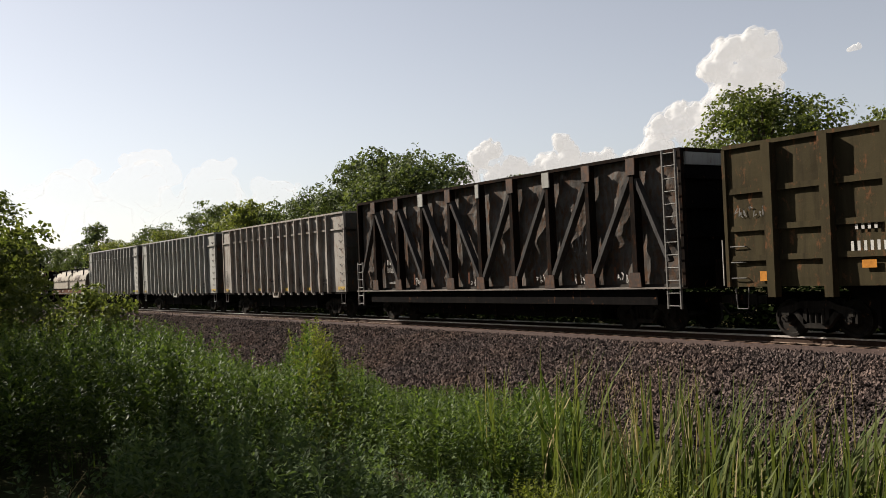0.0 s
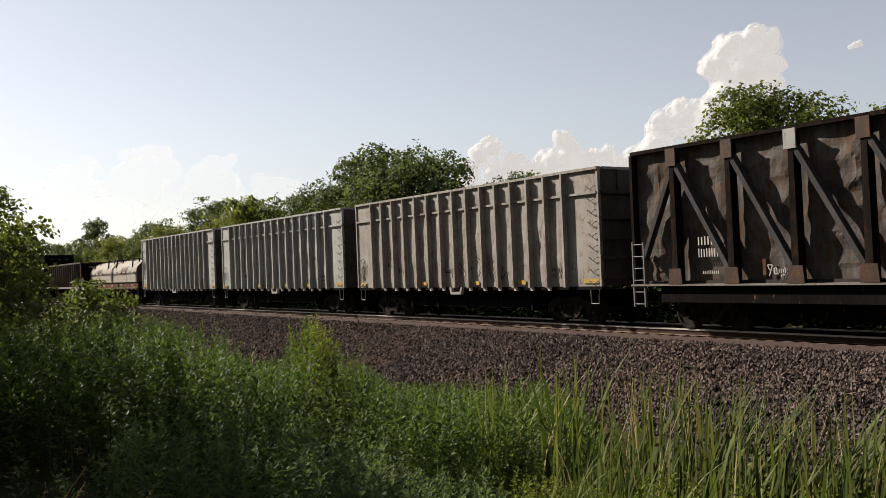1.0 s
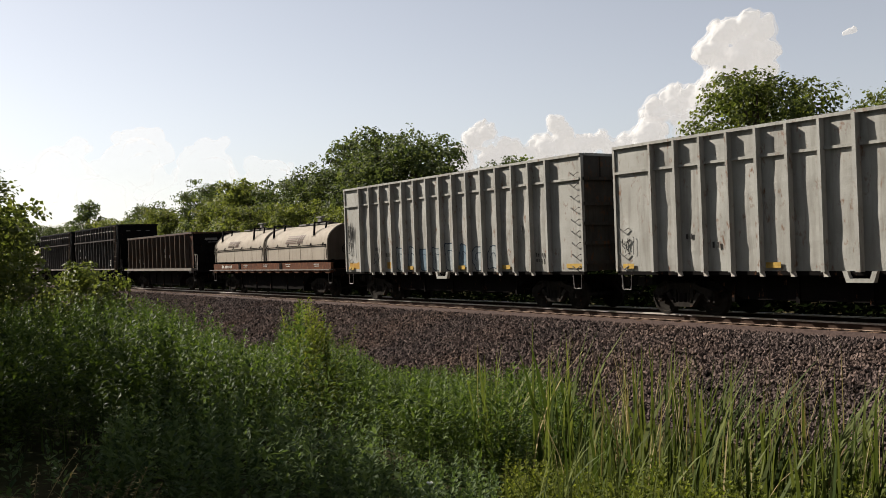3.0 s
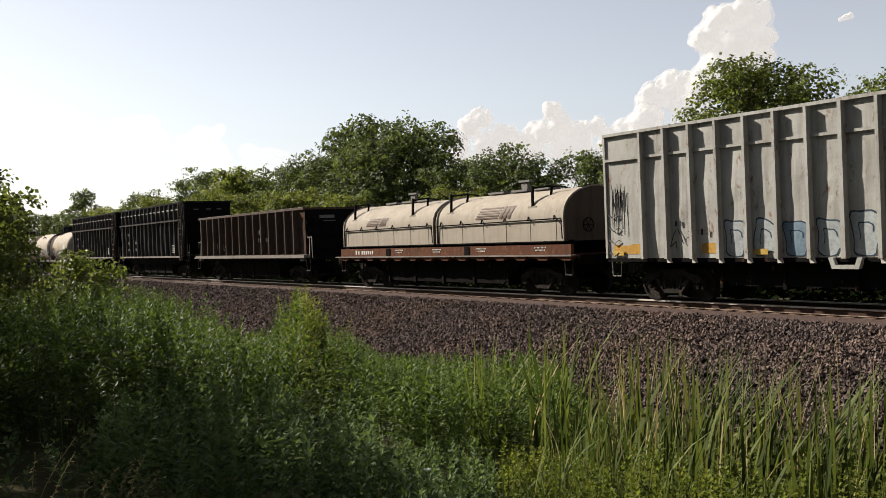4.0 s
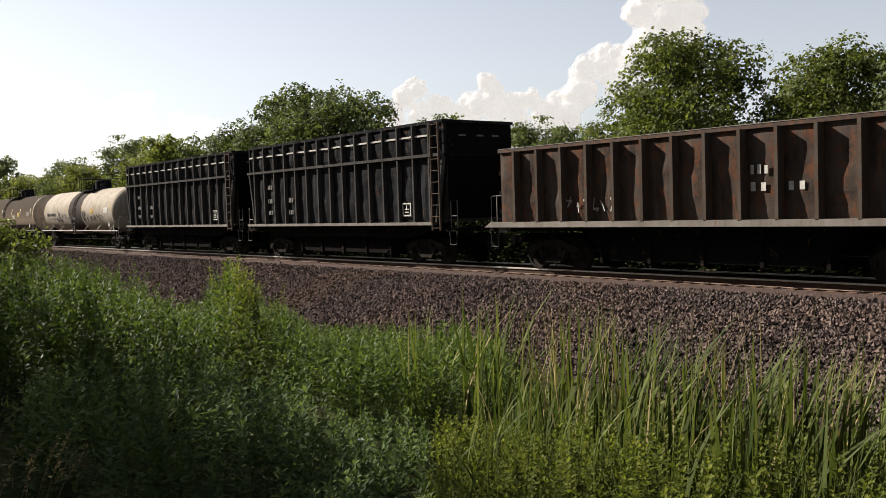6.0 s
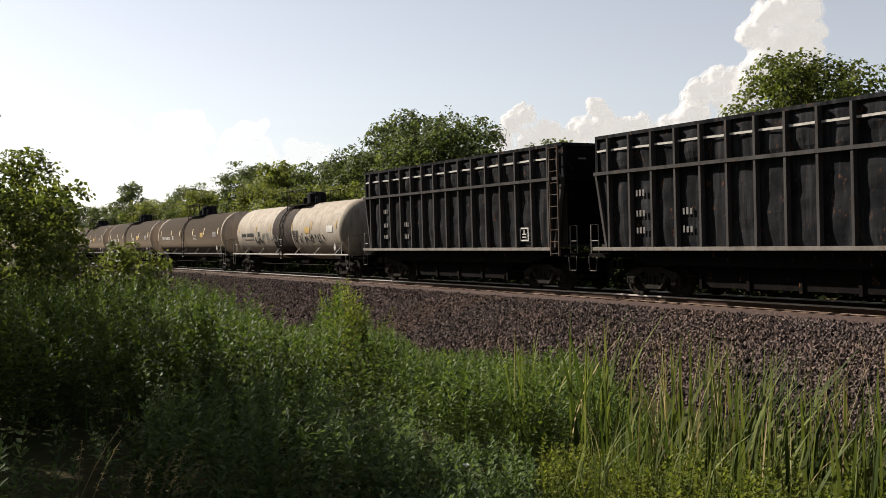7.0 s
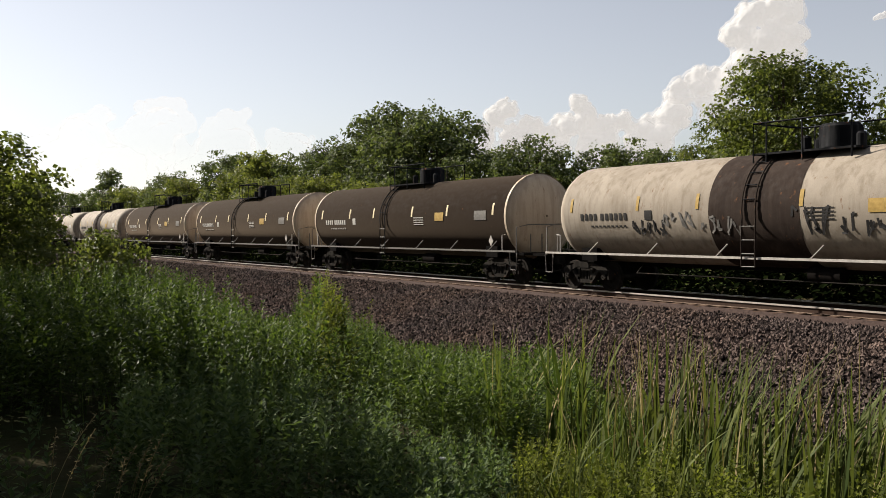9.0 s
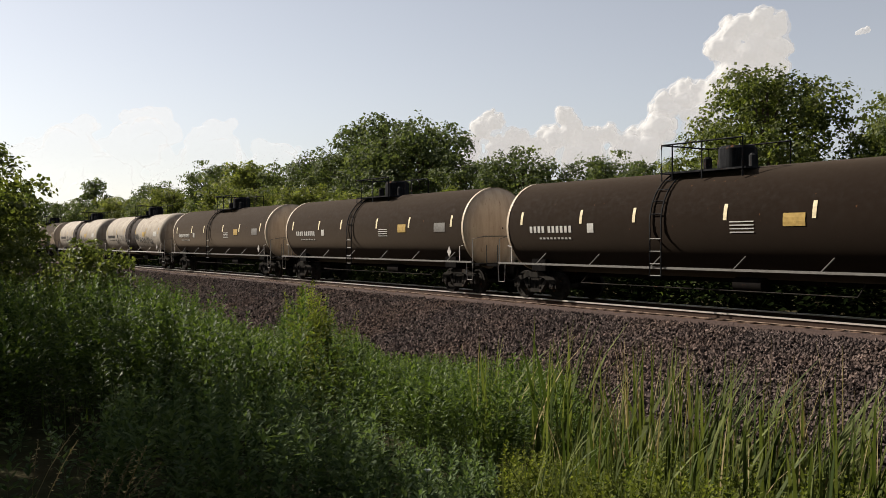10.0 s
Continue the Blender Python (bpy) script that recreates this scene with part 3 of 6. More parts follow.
def truss_gondola(u_mid):
    half, hw, z0, z1 = 9.15, 1.53, 1.30, 5.08
    car = new_car("woodchip_gondola", u_mid, "dark brown woodchip gondola with dented sheets and diagonal braces", "gondola car")
    running_gear(car, half, 2.1)
    open_body(car, half, hw, z0, z1, brown_black, 0.10, 0.36)
    posts = [-7.48 + 1.87 * i for i in range(9)]
    edges = [-half] + posts + [half]
    for i, (a, b) in enumerate(zip(edges, edges[1:])):
        part("side_panel", dented_sheet(a, b, z0, z1 - 0.08, -hw + 0.14, 0.09, 200 + i, 18, 34, crumple=0.075), worn_sheet, car)
    for i, x in enumerate(posts):
        m = M().prism([(x - 0.10, z0), (x + 0.10, z0), (x + 0.07, z1 - 0.1), (x - 0.07, z1 - 0.1)], -hw - 0.26, -hw + 0.02)
        part("side_post", m, brown_black, car)
        pale, w = i in (2, 4, 6), (0.10 if i == 4 else 0.17)
        m = M().prism([(x - w, z1 - 0.58), (x + w, z1 - 0.58), (x + w, z1 - 0.1), (x - w, z1 - 0.1)], -hw - 0.29, -hw - 0.25)
        part("gusset", m, white_paint if pale else rusty_brown, car, "pale gusset plate" if pale else "")
        part("foot_plate", M().prism([(x - 0.24, z0), (x + 0.24, z0), (x + 0.20, z0 + 0.42), (x - 0.20, z0 + 0.42)], -hw - 0.28, -hw - 0.24), rusty_brown, car)
        part("far_post", M().box(x - 0.08, x + 0.08, hw - 0.02, hw + 0.1, z0, z1 - 0.1), brown_black, car)
    for i in range(8):
        a, b = posts[i], posts[i + 1]
        top, low, e = (a, b, 0.08) if i < 4 else (b, a, -0.08)
        part("diagonal_brace", M().bar((top + e, z1 - 0.55), (low - e, z0 + 0.32), 0.13, (-hw - 0.25, -hw - 0.02)), lit_black, car)
    part("diagonal_brace", M().bar((posts[0] - 0.08, z1 - 0.7), (-half + 0.45, z0 + 0.7), 0.12, (-hw - 0.22, -hw - 0.02)), lit_black, car)
    part("diagonal_brace", M().bar((posts[-1] + 0.08, z1 - 0.7), (half - 0.45, z0 + 0.7), 0.12, (-hw - 0.22, -hw - 0.02)), lit_black, car)
    part("side_sill", M().box(-half, half, -hw - 0.27, -hw + 0.1, z0 - 0.05, z0 - 0.004), pale_ledge, car)
    part("side_skirt", M().box(-half + 1.0, half - 1.0, -hw - 0.12, -hw - 0.06, 0.80, z0 - 0.06), frame_black, car, "black skirt below the sill")
    under_shade_block(car, half, 0.36, z0 - 0.05)
    for s in (-1, 1):
        x = s * half
        part("end_sheet", M().box(x - 0.03, x + 0.03, -hw + 0.02, hw - 0.02, z0 - 0.05, z1 - 0.1), shade_black, car)
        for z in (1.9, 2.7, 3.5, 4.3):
            part("end_rib", M().box(x + s * 0.03, x + s * 0.13, -hw + 0.02, hw - 0.02, z - 0.07, z + 0.07), shade_black, car)
        part("end_band", M().box(x + s * 0.03, x + s * 0.10, -hw + 0.04, hw - 0.04, z1 - 0.46, z1 - 0.12), white_paint, car, "grey painted band on the end")
        part("corner_post", M().box(x - 0.06, x + 0.04, -hw - 0.1, -hw + 0.05, z0, z1 - 0.1), brown_black, car)
    ladder(car, half - 0.52, half - 0.06, -hw - 0.16, 0.70, z1 - 0.05, 13, grab_grey)
    ladder(car, -half + 0.06, -half + 0.48, -hw - 0.16, 0.66, 2.5, 6, grab_grey)
    for x, z, w, h, n in ((posts[0] + 0.62, 2.32, 0.75, 0.24, 7), (posts[0] + 0.62, 2.0, 1.05, 0.24, 12), (posts[0] + 0.75, 1.55, 0.55, 0.09, 9), (posts[1] + 1.1, 1.55, 0.5, 0.1, 8)):
        bars(car, "lettering", x, z, w, h, n, -hw - 0.02, grab_white, 0.62)
    for i in (1, 3, 5, 6, 7):
        x = posts[i] + 0.75
        part("painted_mark", M().box(x, x + 0.10, -hw - 0.005, -hw, 1.5, 1.9), rust_paint, car)
        scrawl(car, x + 0.15, x + 0.85, 1.4, 1.75, -hw - 0.01, grab_white, 70 + i, 4, 0.013)
    scrawl(car, posts[6] + 0.9, posts[6] + 1.6, 2.3, 3.1, -hw - 0.02, grab_grey, 91, 4, 0.012)
    part("brake_stand", M().box(half + 0.1, half + 0.3, -0.5, -0.2, 1.2, 2.0), brown_black, car)
    return car


def ribbed_gondola(u_mid):
    half, hw, z0, z1 = 8.2, 1.53, 1.28, 4.90
    car = new_car("ribbed_gondola", u_mid, "olive drab high gondola with broad posts and pressed ribs", "gondola car")
    running_gear(car, half, 2.1)
    open_body(car, half, hw, z0, z1, olive_paint, 0.10)
    under_shade_block(car, half, 0.36, z0 - 0.02)
    posts = [-6.8 + 1.55 * i for i in range(9)]
    edges = [-half] + posts + [half]
    for i, (a, b) in enumerate(zip(edges, edges[1:])):
        part("side_panel", dented_sheet(a, b, z0, z1 - 0.08, -hw, 0.03, 300 + i), olive_paint, car)
        for z in (2.0, 2.75, 3.7):
            part("pressed_rib", M().prism([(a + 0.15, z - 0.07), (b - 0.15, z - 0.07), (b - 0.2, z + 0.07), (a + 0.2, z + 0.07)], -hw - 0.10, -hw), olive_paint, car)
    for x in posts:
        part("side_post", M().prism([(x - 0.11, z0 - 0.25), (x + 0.11, z0 - 0.25), (x + 0.13, z1 - 0.1), (x - 0.13, z1 - 0.1)], -hw - 0.24, -hw), olive_paint, car)
    for s in (-1, 1):
        x = s * half
        part("end_sheet", M().box(x - 0.03, x + 0.03, -hw + 0.02, hw - 0.02, z0, z1 - 0.1), shade_black, car)
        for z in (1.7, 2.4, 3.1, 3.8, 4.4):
            part("end_rib", M().box(x + s * 0.03, x + s * 0.12, -hw + 0.02, hw - 0.02, z - 0.06, z + 0.06), shade_black, car)
        part("corner_post", M().box(x - 0.06, x + 0.04, -hw - 0.08, -hw + 0.05, z0, z1 - 0.1), olive_paint, car)
    rungs(car, -half + 0.1, -half + 0.55, -hw - 0.02, [1.5, 1.9, 2.3], grab_grey)
    part("end_handrail", M().tube([(-half - 0.25, -hw + 0.05, 1.3), (-half - 0.25, -hw + 0.05, 2.5), (-half - 0.05, -hw + 0.05, 2.5)], 0.018, 5), grab_white, car)
    stirrup(car, -half + 0.35, -hw, grab_grey)
    for x, z, w, h, n in ((posts[1] + 0.62, 2.55, 0.62, 0.26, 4), (posts[1] + 0.5, 2.05, 0.95, 0.26, 6)):
        bars(car, "lettering", x, z, w, h, n, -hw - 0.06, letter_white)
    part("placard", M().box(posts[1] + 0.75, posts[1] + 1.1, -hw - 0.075, -hw - 0.065, 1.68, 1.86), placard_orange, car)
    part("placard", M().box(-half + 0.95, -half + 1.3, -hw - 0.055, -hw - 0.045, 1.42, 1.66), placard_orange, car)
    scrawl(car, -half + 0.25, -half + 1.25, 3.0, 3.3, -hw - 0.05, grab_grey, 5, 7, 0.012)
    return car


def hood_profile(hw, z0, zs, zt, n=16):
    """Upright sides that run into a rounded roof: (y, z) from the near side over the top."""
    pts = [(-hw, z0), (-hw, zs)]
    for i in range(1, n):
        a = math.pi * (1 - i / n)
        pts.append((hw * math.cos(a), zs + (zt - zs) * math.sin(a) ** 0.92))
    return pts + [(hw, zs), (hw, z0)]


def coil_car(u_mid):
    half, hw = 7.75, 1.46
    car = new_car("coil_car", u_mid, "covered coil car with two cream hoods on a rusty frame", "coil car")
    running_gear(car, half, 2.1)
    part("side_sill", M().box(-half + 0.2, half - 0.2, -hw - 0.03, -hw + 0.10, 1.36, 1.68), rust_paint, car)
    # black sheet that stands for the shadow gap below the hoods
    part("sill_gap_shade", M().box(-half + 0.3, half - 0.3, -hw + 0.16, -hw + 0.22, 1.60, 1.82), shade_black, car)
    under_shade_block(car, half, 0.36, 1.2)
    part("far_sill", M().box(-half + 0.2, half - 0.2, hw - 0.10, hw + 0.05, 1.36, 1.86), rust_paint, car)
    part("deck", M().box(-half, half, -hw - 0.02, hw + 0.02, 1.22, 1.355), rust_paint, car)
    for i in range(14):
        x = -half + 0.5 + i * 1.11
        part("stake_pocket", M().prism([(x - 0.22, 1.30), (x + 0.1, 1.18), (x + 0.45, 1.18), (x + 0.6, 1.30)], -hw - 0.16, -hw), rust_paint, car)
    part("walkway", M().box(-half, half, -hw - 0.22, -hw - 0.035, 1.31, 1.355), pale_ledge, car, "pale walkway ledge")
    for s in (-1, 1):
        x0, x1 = (-7.27, -0.08) if s < 0 else (0.08, 7.27)
        prof = hood_profile(hw, 1.78, 2.52, 3.52)
        m = M()
        k = len(prof)
        nx = 14
        for i in range(nx + 1):
            x = x0 + (x1 - x0) * i / nx
            m.v += [(x, y, z) for y, z in prof]
        for i in range(nx):
            m.f += [(i * k + j, i * k + j + 1, (i + 1) * k + j + 1, (i + 1) * k + j) for j in range(k - 1)]
        m.f += [(i * k, (i + 1) * k, (i + 1) * k + k - 1, i * k + k - 1) for i in range(nx)]
        hood = part("hood", m, cream_paint, car, "cream painted steel hood", smooth=True)
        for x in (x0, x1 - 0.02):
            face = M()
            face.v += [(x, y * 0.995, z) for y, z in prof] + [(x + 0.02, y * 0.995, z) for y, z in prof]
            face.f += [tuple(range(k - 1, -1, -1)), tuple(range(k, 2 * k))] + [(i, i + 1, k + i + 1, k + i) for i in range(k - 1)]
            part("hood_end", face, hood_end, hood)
        for x in (x0 + 0.04, x1 - 0.04):
            part("hood_rim", M().tube([(x, y * 1.012, z + 0.012) for y, z in prof], 0.035, 5), cream_paint, hood)
        rail = M().tube([(x0 + 0.12, -hw - 0.02, 1.82), (x0 + 0.12, -hw - 0.05, 2.46), (x1 - 0.12, -hw - 0.05, 2.50), (x1 - 0.12, -hw - 0.02, 1.85)], 0.022, 5)
        part("handrail", rail, frame_black, hood)
        # black base strip: draws the shadow line along the hood's foot
        part("hood_shadow_base", M().box(x0, x1, -hw - 0.05, -hw + 0.02, 1.755, 1.795), frame_black, hood)
        for i in range(6):
            x = x0 + 0.4 + i * (x1 - x0 - 0.8) / 5
            part("rail_bracket", M().tube([(x, -hw - 0.10, 2.48), (x - 0.10, -hw + 0.01, 2.60)], 0.026, 5), frame_black, hood)
            part("weld_seam", M().box(x - 0.008, x + 0.008, -hw - 0.006, -hw + 0.01, 1.80, 2.50), hood_end, hood)
        for x in (x0 + 0.75, x1 - 1.75):
            bar = M()       # stacking bracket: a leaning post, a cross arm and a brace down the roof
            bar.tube([(x + 0.08, -1.33, 2.93), (x - 0.04, -1.22, 3.50), (x - 0.04, -1.20, 3.62)], 0.055, 5)
            bar.tube([(x - 0.04, -1.22, 3.55), (x + 0.5, -0.85, 3.60), (x + 1.05, -0.75, 3.52)], 0.035, 5)
            bar.tube([(x + 0.5, -0.85, 3.58), (x + 0.55, -0.95, 3.22)], 0.045, 5)
            part("lifting_bracket", bar, frame_black, hood)
            part("bracket_pad", M().box(x - 0.12, x + 0.28, -1.37, -1.22, 2.82, 2.95), cream_paint, hood)
        for q in (0.28, 0.46, 0.62):
            x = x0 + (x1 - x0) * q
            part("roof_plate", M().box(x, x + 0.85, -0.45, 0.1, 3.53, 3.60), grab_grey, hood)
        lug = M().box((x0 + x1) / 2 - 0.30, (x0 + x1) / 2 + 0.30, -0.10, 0.10, 3.88, 3.95).box((x0 + x1) / 2 - 0.06, (x0 + x1) / 2 + 0.06, -0.06, 0.06, 3.80, 3.885)
        part("lifting_eye", lug, grab_grey, hood)
        part("lifting_lug", M().prism([((x0 + x1) / 2 - 0.14, 3.5), ((x0 + x1) / 2 + 0.14, 3.5), ((x0 + x1) / 2 + 0.14, 3.82), ((x0 + x1) / 2 - 0.2, 3.82)], -0.06, 0.06), grab_grey, hood)
        wheel = M()
        ring = [(x1 + 0.10, -0.55 + 0.22 * math.cos(a), 2.28 + 0.22 * math.sin(a)) for a in (2 * math.pi * i / 14 for i in range(15))]
        wheel.tube(ring, 0.018, 5)
        for a in (0, 1.05, 2.09):
            wheel.tube([(x1 + 0.10, -0.55 + 0.22 * math.cos(a), 2.28 + 0.22 * math.sin(a)), (x1 + 0.10, -0.55 - 0.22 * math.cos(a), 2.28 - 0.22 * math.sin(a))], 0.012, 5)
        if s > 0:
            part("hand_brake_wheel", wheel, frame_black, car)
        # emblem: stripes and two slanted blocks
        em = M()
        lx = x0 + (2.0 if s < 0 else 2.5)

        def on_hood(z):
            q = min(1.0, max(0.0, (z - 2.52) / 1.0))
            return -hw * math.cos(math.asin(q ** (1 / 0.92))) - 0.012
        big = 1.0 if s > 0 else 0.8
        for i in range(5):
            z = 2.62 + 0.085 * i * big
            em.face((lx + 0.05 * i, on_hood(z), z), (lx + 1.25 * big + 0.05 * i, on_hood(z), z), (lx + 1.25 * big + 0.05 * i, on_hood(z + 0.045 * big), z + 0.045 * big), (lx + 0.05 * i, on_hood(z + 0.045 * big), z + 0.045 * big))
        for b in (0, 1, 2):
            for c in range(4):
                za, zb = 2.60 + 0.105 * c * big, 2.60 + 0.105 * (c + 1) * big
                xa = lx + (1.34 + 0.22 * b) * big + 0.05 * c
                em.face((xa, on_hood(za), za), (xa + 0.15 * big, on_hood(za), za), (xa + 0.05 + 0.15 * big, on_hood(zb), zb), (xa + 0.05, on_hood(zb), zb))
        part("emblem", em, logo_brown, hood)
    bars(car, "lettering", -6.2, 1.44, 0.42, 0.17, 2, -hw - 0.034, letter_white, 0.4)
    bars(car, "lettering", -5.68, 1.44, 1.05, 0.17, 6, -hw - 0.034, letter_white, 0.4)
    for x in (-2.9, -0.2, 2.6, 5.8):
        bars(car, "lettering", x, 1.57, 0.6, 0.05, 9, -hw - 0.034, letter_white, 0.5)
        bars(car, "lettering", x + 0.04, 1.48, 0.5, 0.05, 8, -hw - 0.034, letter_white, 0.5)
    for x in (-3.6, 1.9):
        part("sill_bracket", M().box(x, x + 0.28, -hw - 0.06, -hw - 0.033, 1.38, 1.67), frame_black, car)
    for s in (-1, 1):
        part("end_sill", M().box(s * half - 0.12, s * half + 0.12, -hw, hw, 1.05, 1.35), frame_black, car)
        stirrup(car, s * (half - 0.35), -hw, grab_grey)
    return car


def low_gondola(u_mid):
    half, hw, z0, z1 = 7.2, 1.50, 1.46, 3.72
    car = new_car("rusty_gondola", u_mid, "rust brown gondola with worn sheets and close posts", "gondola car")
    running_gear(car, half + 0.55, 2.3)
    open_body(car, half, hw, z0, z1, rusty_brown, 0.10)
    posts = [-6.35 + 0.98 * i for i in range(14)]
    edges = [-half] + posts + [half]
    for i, (a, b) in enumerate(zip(edges, edges[1:])):
        part("side_panel", dented_sheet(a, b, z0, z1 - 0.08, -hw, 0.065, 400 + i, 9, 14), streaked_sheet, car)
    for x in posts:
        part("side_post", M().prism([(x - 0.045, z0), (x + 0.045, z0), (x + 0.045, z1 - 0.1), (x - 0.045, z1 - 0.1)], -hw - 0.27, -hw), brown_post, car)
    m = M().prism([(-half - 0.55, 1.32), (half + 0.3, 1.32), (half + 0.3, 1.48), (-half - 0.25, 1.48)], -hw - 0.27, -hw + 0.02)
    part("side_sill", m, pale_ledge, car, "pale side sill")
    under_shade_block(car, half, 0.36, 1.3)
    part("end_platform", M().box(-half - 0.6, half + 0.6, -hw + 0.02, hw, 1.20, 1.33), frame_black, car)
    for s in (-1, 1):
        x = s * half
        part("end_sheet", M().box(x - 0.03, x + 0.03, -hw + 0.02, hw - 0.02, 1.33, z1 - 0.1), shade_black, car)
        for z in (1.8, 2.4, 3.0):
            part("end_rib", M().box(x + s * 0.03, x + s * 0.12, -hw + 0.02, hw - 0.02, z - 0.06, z + 0.06), shade_black, car)
        m = M().tube([(x + s * 0.55, -hw + 0.05, 1.3), (x + s * 0.55, -hw + 0.05, 2.3), (x + s * 0.05, -hw + 0.05, 2.3)], 0.018, 5)
        m.tube([(x + s * 0.28, -hw + 0.05, 1.3), (x + s * 0.28, -hw + 0.05, 2.3)], 0.018, 5)
        part("end_handrail", m, grab_white if s > 0 else grab_grey, car)
        stirrup(car, s * (half + 0.3), -hw - 0.05, grab_grey)
        part("top_edge", M().box(-half, half, s * hw - 0.10, s * hw + 0.09, z1 + 0.001, z1 + 0.02), pale_ledge, car)
        part("jacking_pad", M().box(s * (half - 0.2) - 0.2, s * (half - 0.2) + 0.2, -hw - 0.16, -hw - 0.02, 1.16, 1.3), grab_grey, car)
    for x, z, w, h, n in ((posts[8] + 0.2, 2.55, 0.55, 0.22, 3), (posts[8] + 0.2, 2.15, 0.55, 0.22, 2), (posts[9] + 0.2, 2.15, 0.55, 0.22, 2)):
        bars(car, "lettering", x, z, w, h, n, -hw - 0.075, letter_white)
    m = M().box(half + 0.036, half + 0.042, -0.75, 0.05, 3.2, 3.35).box(half + 0.036, half + 0.042, -0.55, 0.1, 2.95, 3.1)
    part("lettering", m, grab_grey, car)
    scrawl(car, posts[2], posts[4], 1.7, 2.2, -hw - 0.08, letter_white, 55, 6, 0.014)
    return car


def black_gondola(u_mid):
    half, hw, z0, z1, zm = 7.08, 1.52, 1.50, 4.94, 3.77
    car = new_car("black_hopper_gondola", u_mid, "black high-side gondola with sloping ends and pale side marks", "gondola car")
    running_gear(car, half + 0.5, 2.3)
    open_body(car, half, hw, z0, z1, black_paint, 0.10)
    posts = [-6.45 + 0.92 * i for i in range(15)]
    edges = [-half] + posts + [half]
    for i, (a, b) in enumerate(zip(edges, edges[1:])):
        if 0 < i < len(edges) - 2:
            part("side_panel", dented_sheet(a, b, z0, zm, -hw - 0.02, 0.07, 500 + i), black_paint, car)
        else:       # the lower side is drawn in with the sloping end
            lo_a, lo_b = (a + 0.42, b) if i == 0 else (a, b - 0.42)
            part("side_panel", M().prism([(lo_a, z0), (lo_b, z0), (b, zm), (a, zm)], -hw - 0.02, -hw), black_paint, car)
        part("upper_panel", dented_sheet(a, b, zm, z1 - 0.08, -hw, 0.09, 540 + i, 6, 6), black_paint, car)
        if i < 15:
            up = 0.03 * (hash01(i, 6) - 0.5)
            part("pale_dash", M().prism([(a + 0.08, 4.43), (b - 0.08, 4.43 + up), (b - 0.08, 4.49 + up), (a + 0.08, 4.49)], -hw - 0.105, -hw - 0.097), grab_white, car)
    for x in posts:
        part("side_post", M().prism([(x - 0.04, z0), (x + 0.04, z0), (x + 0.035, z1 - 0.1), (x - 0.035, z1 - 0.1)], -hw - 0.19, -hw), lit_black, car)
        part("far_post", M().box(x - 0.04, x + 0.04, hw - 0.02, hw + 0.09, z0, z1 - 0.1), black_paint, car)
    part("mid_rail", M().box(-half, half, -hw - 0.21, -hw + 0.01, zm - 0.05, zm + 0.05), lit_black, car)
    part("side_sill", M().box(-half - 0.1, half - 0.55, -hw - 0.22, -hw + 0.02, 1.40, 1.50), pale_ledge, car, "pale side sill")
    under_shade_block(car, half, 0.36, 1.38)
    part("lower_apron", M().prism([(-half, 1.38), (half, 1.38), (half - 2.2, 0.95), (-half + 2.2, 0.95)][::-1], -hw + 0.1, -hw + 0.14), frame_black, car)
    for s in (-1, 1):
        x = s * half
        # sloping end: upright above, drawn in below
        m = M()
        pts = [(x, z1 - 0.1), (x, 3.6), (x - s * 0.9, 1.5)]
        for (xa, za), (xb, zb) in zip(pts, pts[1:]):
            m.hexa([(xb - 0.02, -hw + 0.02, zb), (xb + 0.02, -hw + 0.02, zb), (xb + 0.02, hw - 0.02, zb), (xb - 0.02, hw - 0.02, zb),
                    (xa - 0.02, -hw + 0.02, za), (xa + 0.02, -hw + 0.02, za), (xa + 0.02, hw - 0.02, za), (xa - 0.02, hw - 0.02, za)])
        part("end_sheet", m, shade_black, car)
        part("end_rib", M().box(x, x + s * 0.1, -hw, hw, 3.7, 3.82), shade_black, car)
        part("end_platform", M().box(x - 0.6, x + 0.6, -hw + 0.05, hw - 0.05, 1.18, 1.30), frame_black, car)
        part("corner_post", M().box(x - 0.06, x + 0.05, -hw - 0.06, -hw + 0.05, zm, z1 - 0.1), black_paint, car)
        part("sloping_post", M().bar((x - s * 0.42, z0), (x, zm), 0.09, (-hw - 0.12, -hw + 0.02)) if s > 0 else M().bar((x, zm), (x - s * 0.42, z0), 0.09, (-hw - 0.12, -hw + 0.02)), lit_black, car)
        m = M().tube([(x + s * 0.5, -hw + 0.08, 1.2), (x + s * 0.5, -hw + 0.08, 2.2), (x + s * 0.15, -hw + 0.08, 2.2), (x + s * 0.15, -hw + 0.08, 1.2)], 0.02, 5)
        m.tube([(x + s * 0.5, -hw + 0.08, 1.7), (x + s * 0.15, -hw + 0.08, 1.7)], 0.016, 5)
        part("end_handrail", m, grab_grey, car)
        stirrup(car, s * (half + 0.35), -hw, grab_grey, 1.2, 0.75)
        for q in (-0.9, -0.1, 0.6):
            part("pale_dash", M().box(x + s * 0.022, x + s * 0.03, q, q + 0.3, 4.40, 4.455), grab_grey, car)
    ladder(car, half - 0.48, half - 0.05, -hw - 0.18, 1.22, z1 - 0.08, 10, brown_post)
    m = M()
    for a, b, c, d in ((0, .5, 0, .05), (0, .5, .42, .47), (0, .05, .05, .42), (.45, .5, .05, .42), (.14, .36, .12, .16), (.14, .36, .22, .26), (.22, .27, .26, .38)):
        m.box(half - 2.35 + a, half - 2.35 + b, -hw - 0.11, -hw - 0.10, 1.72 + c, 1.72 + d)
    part("stencil_panel", m, letter_white, car)
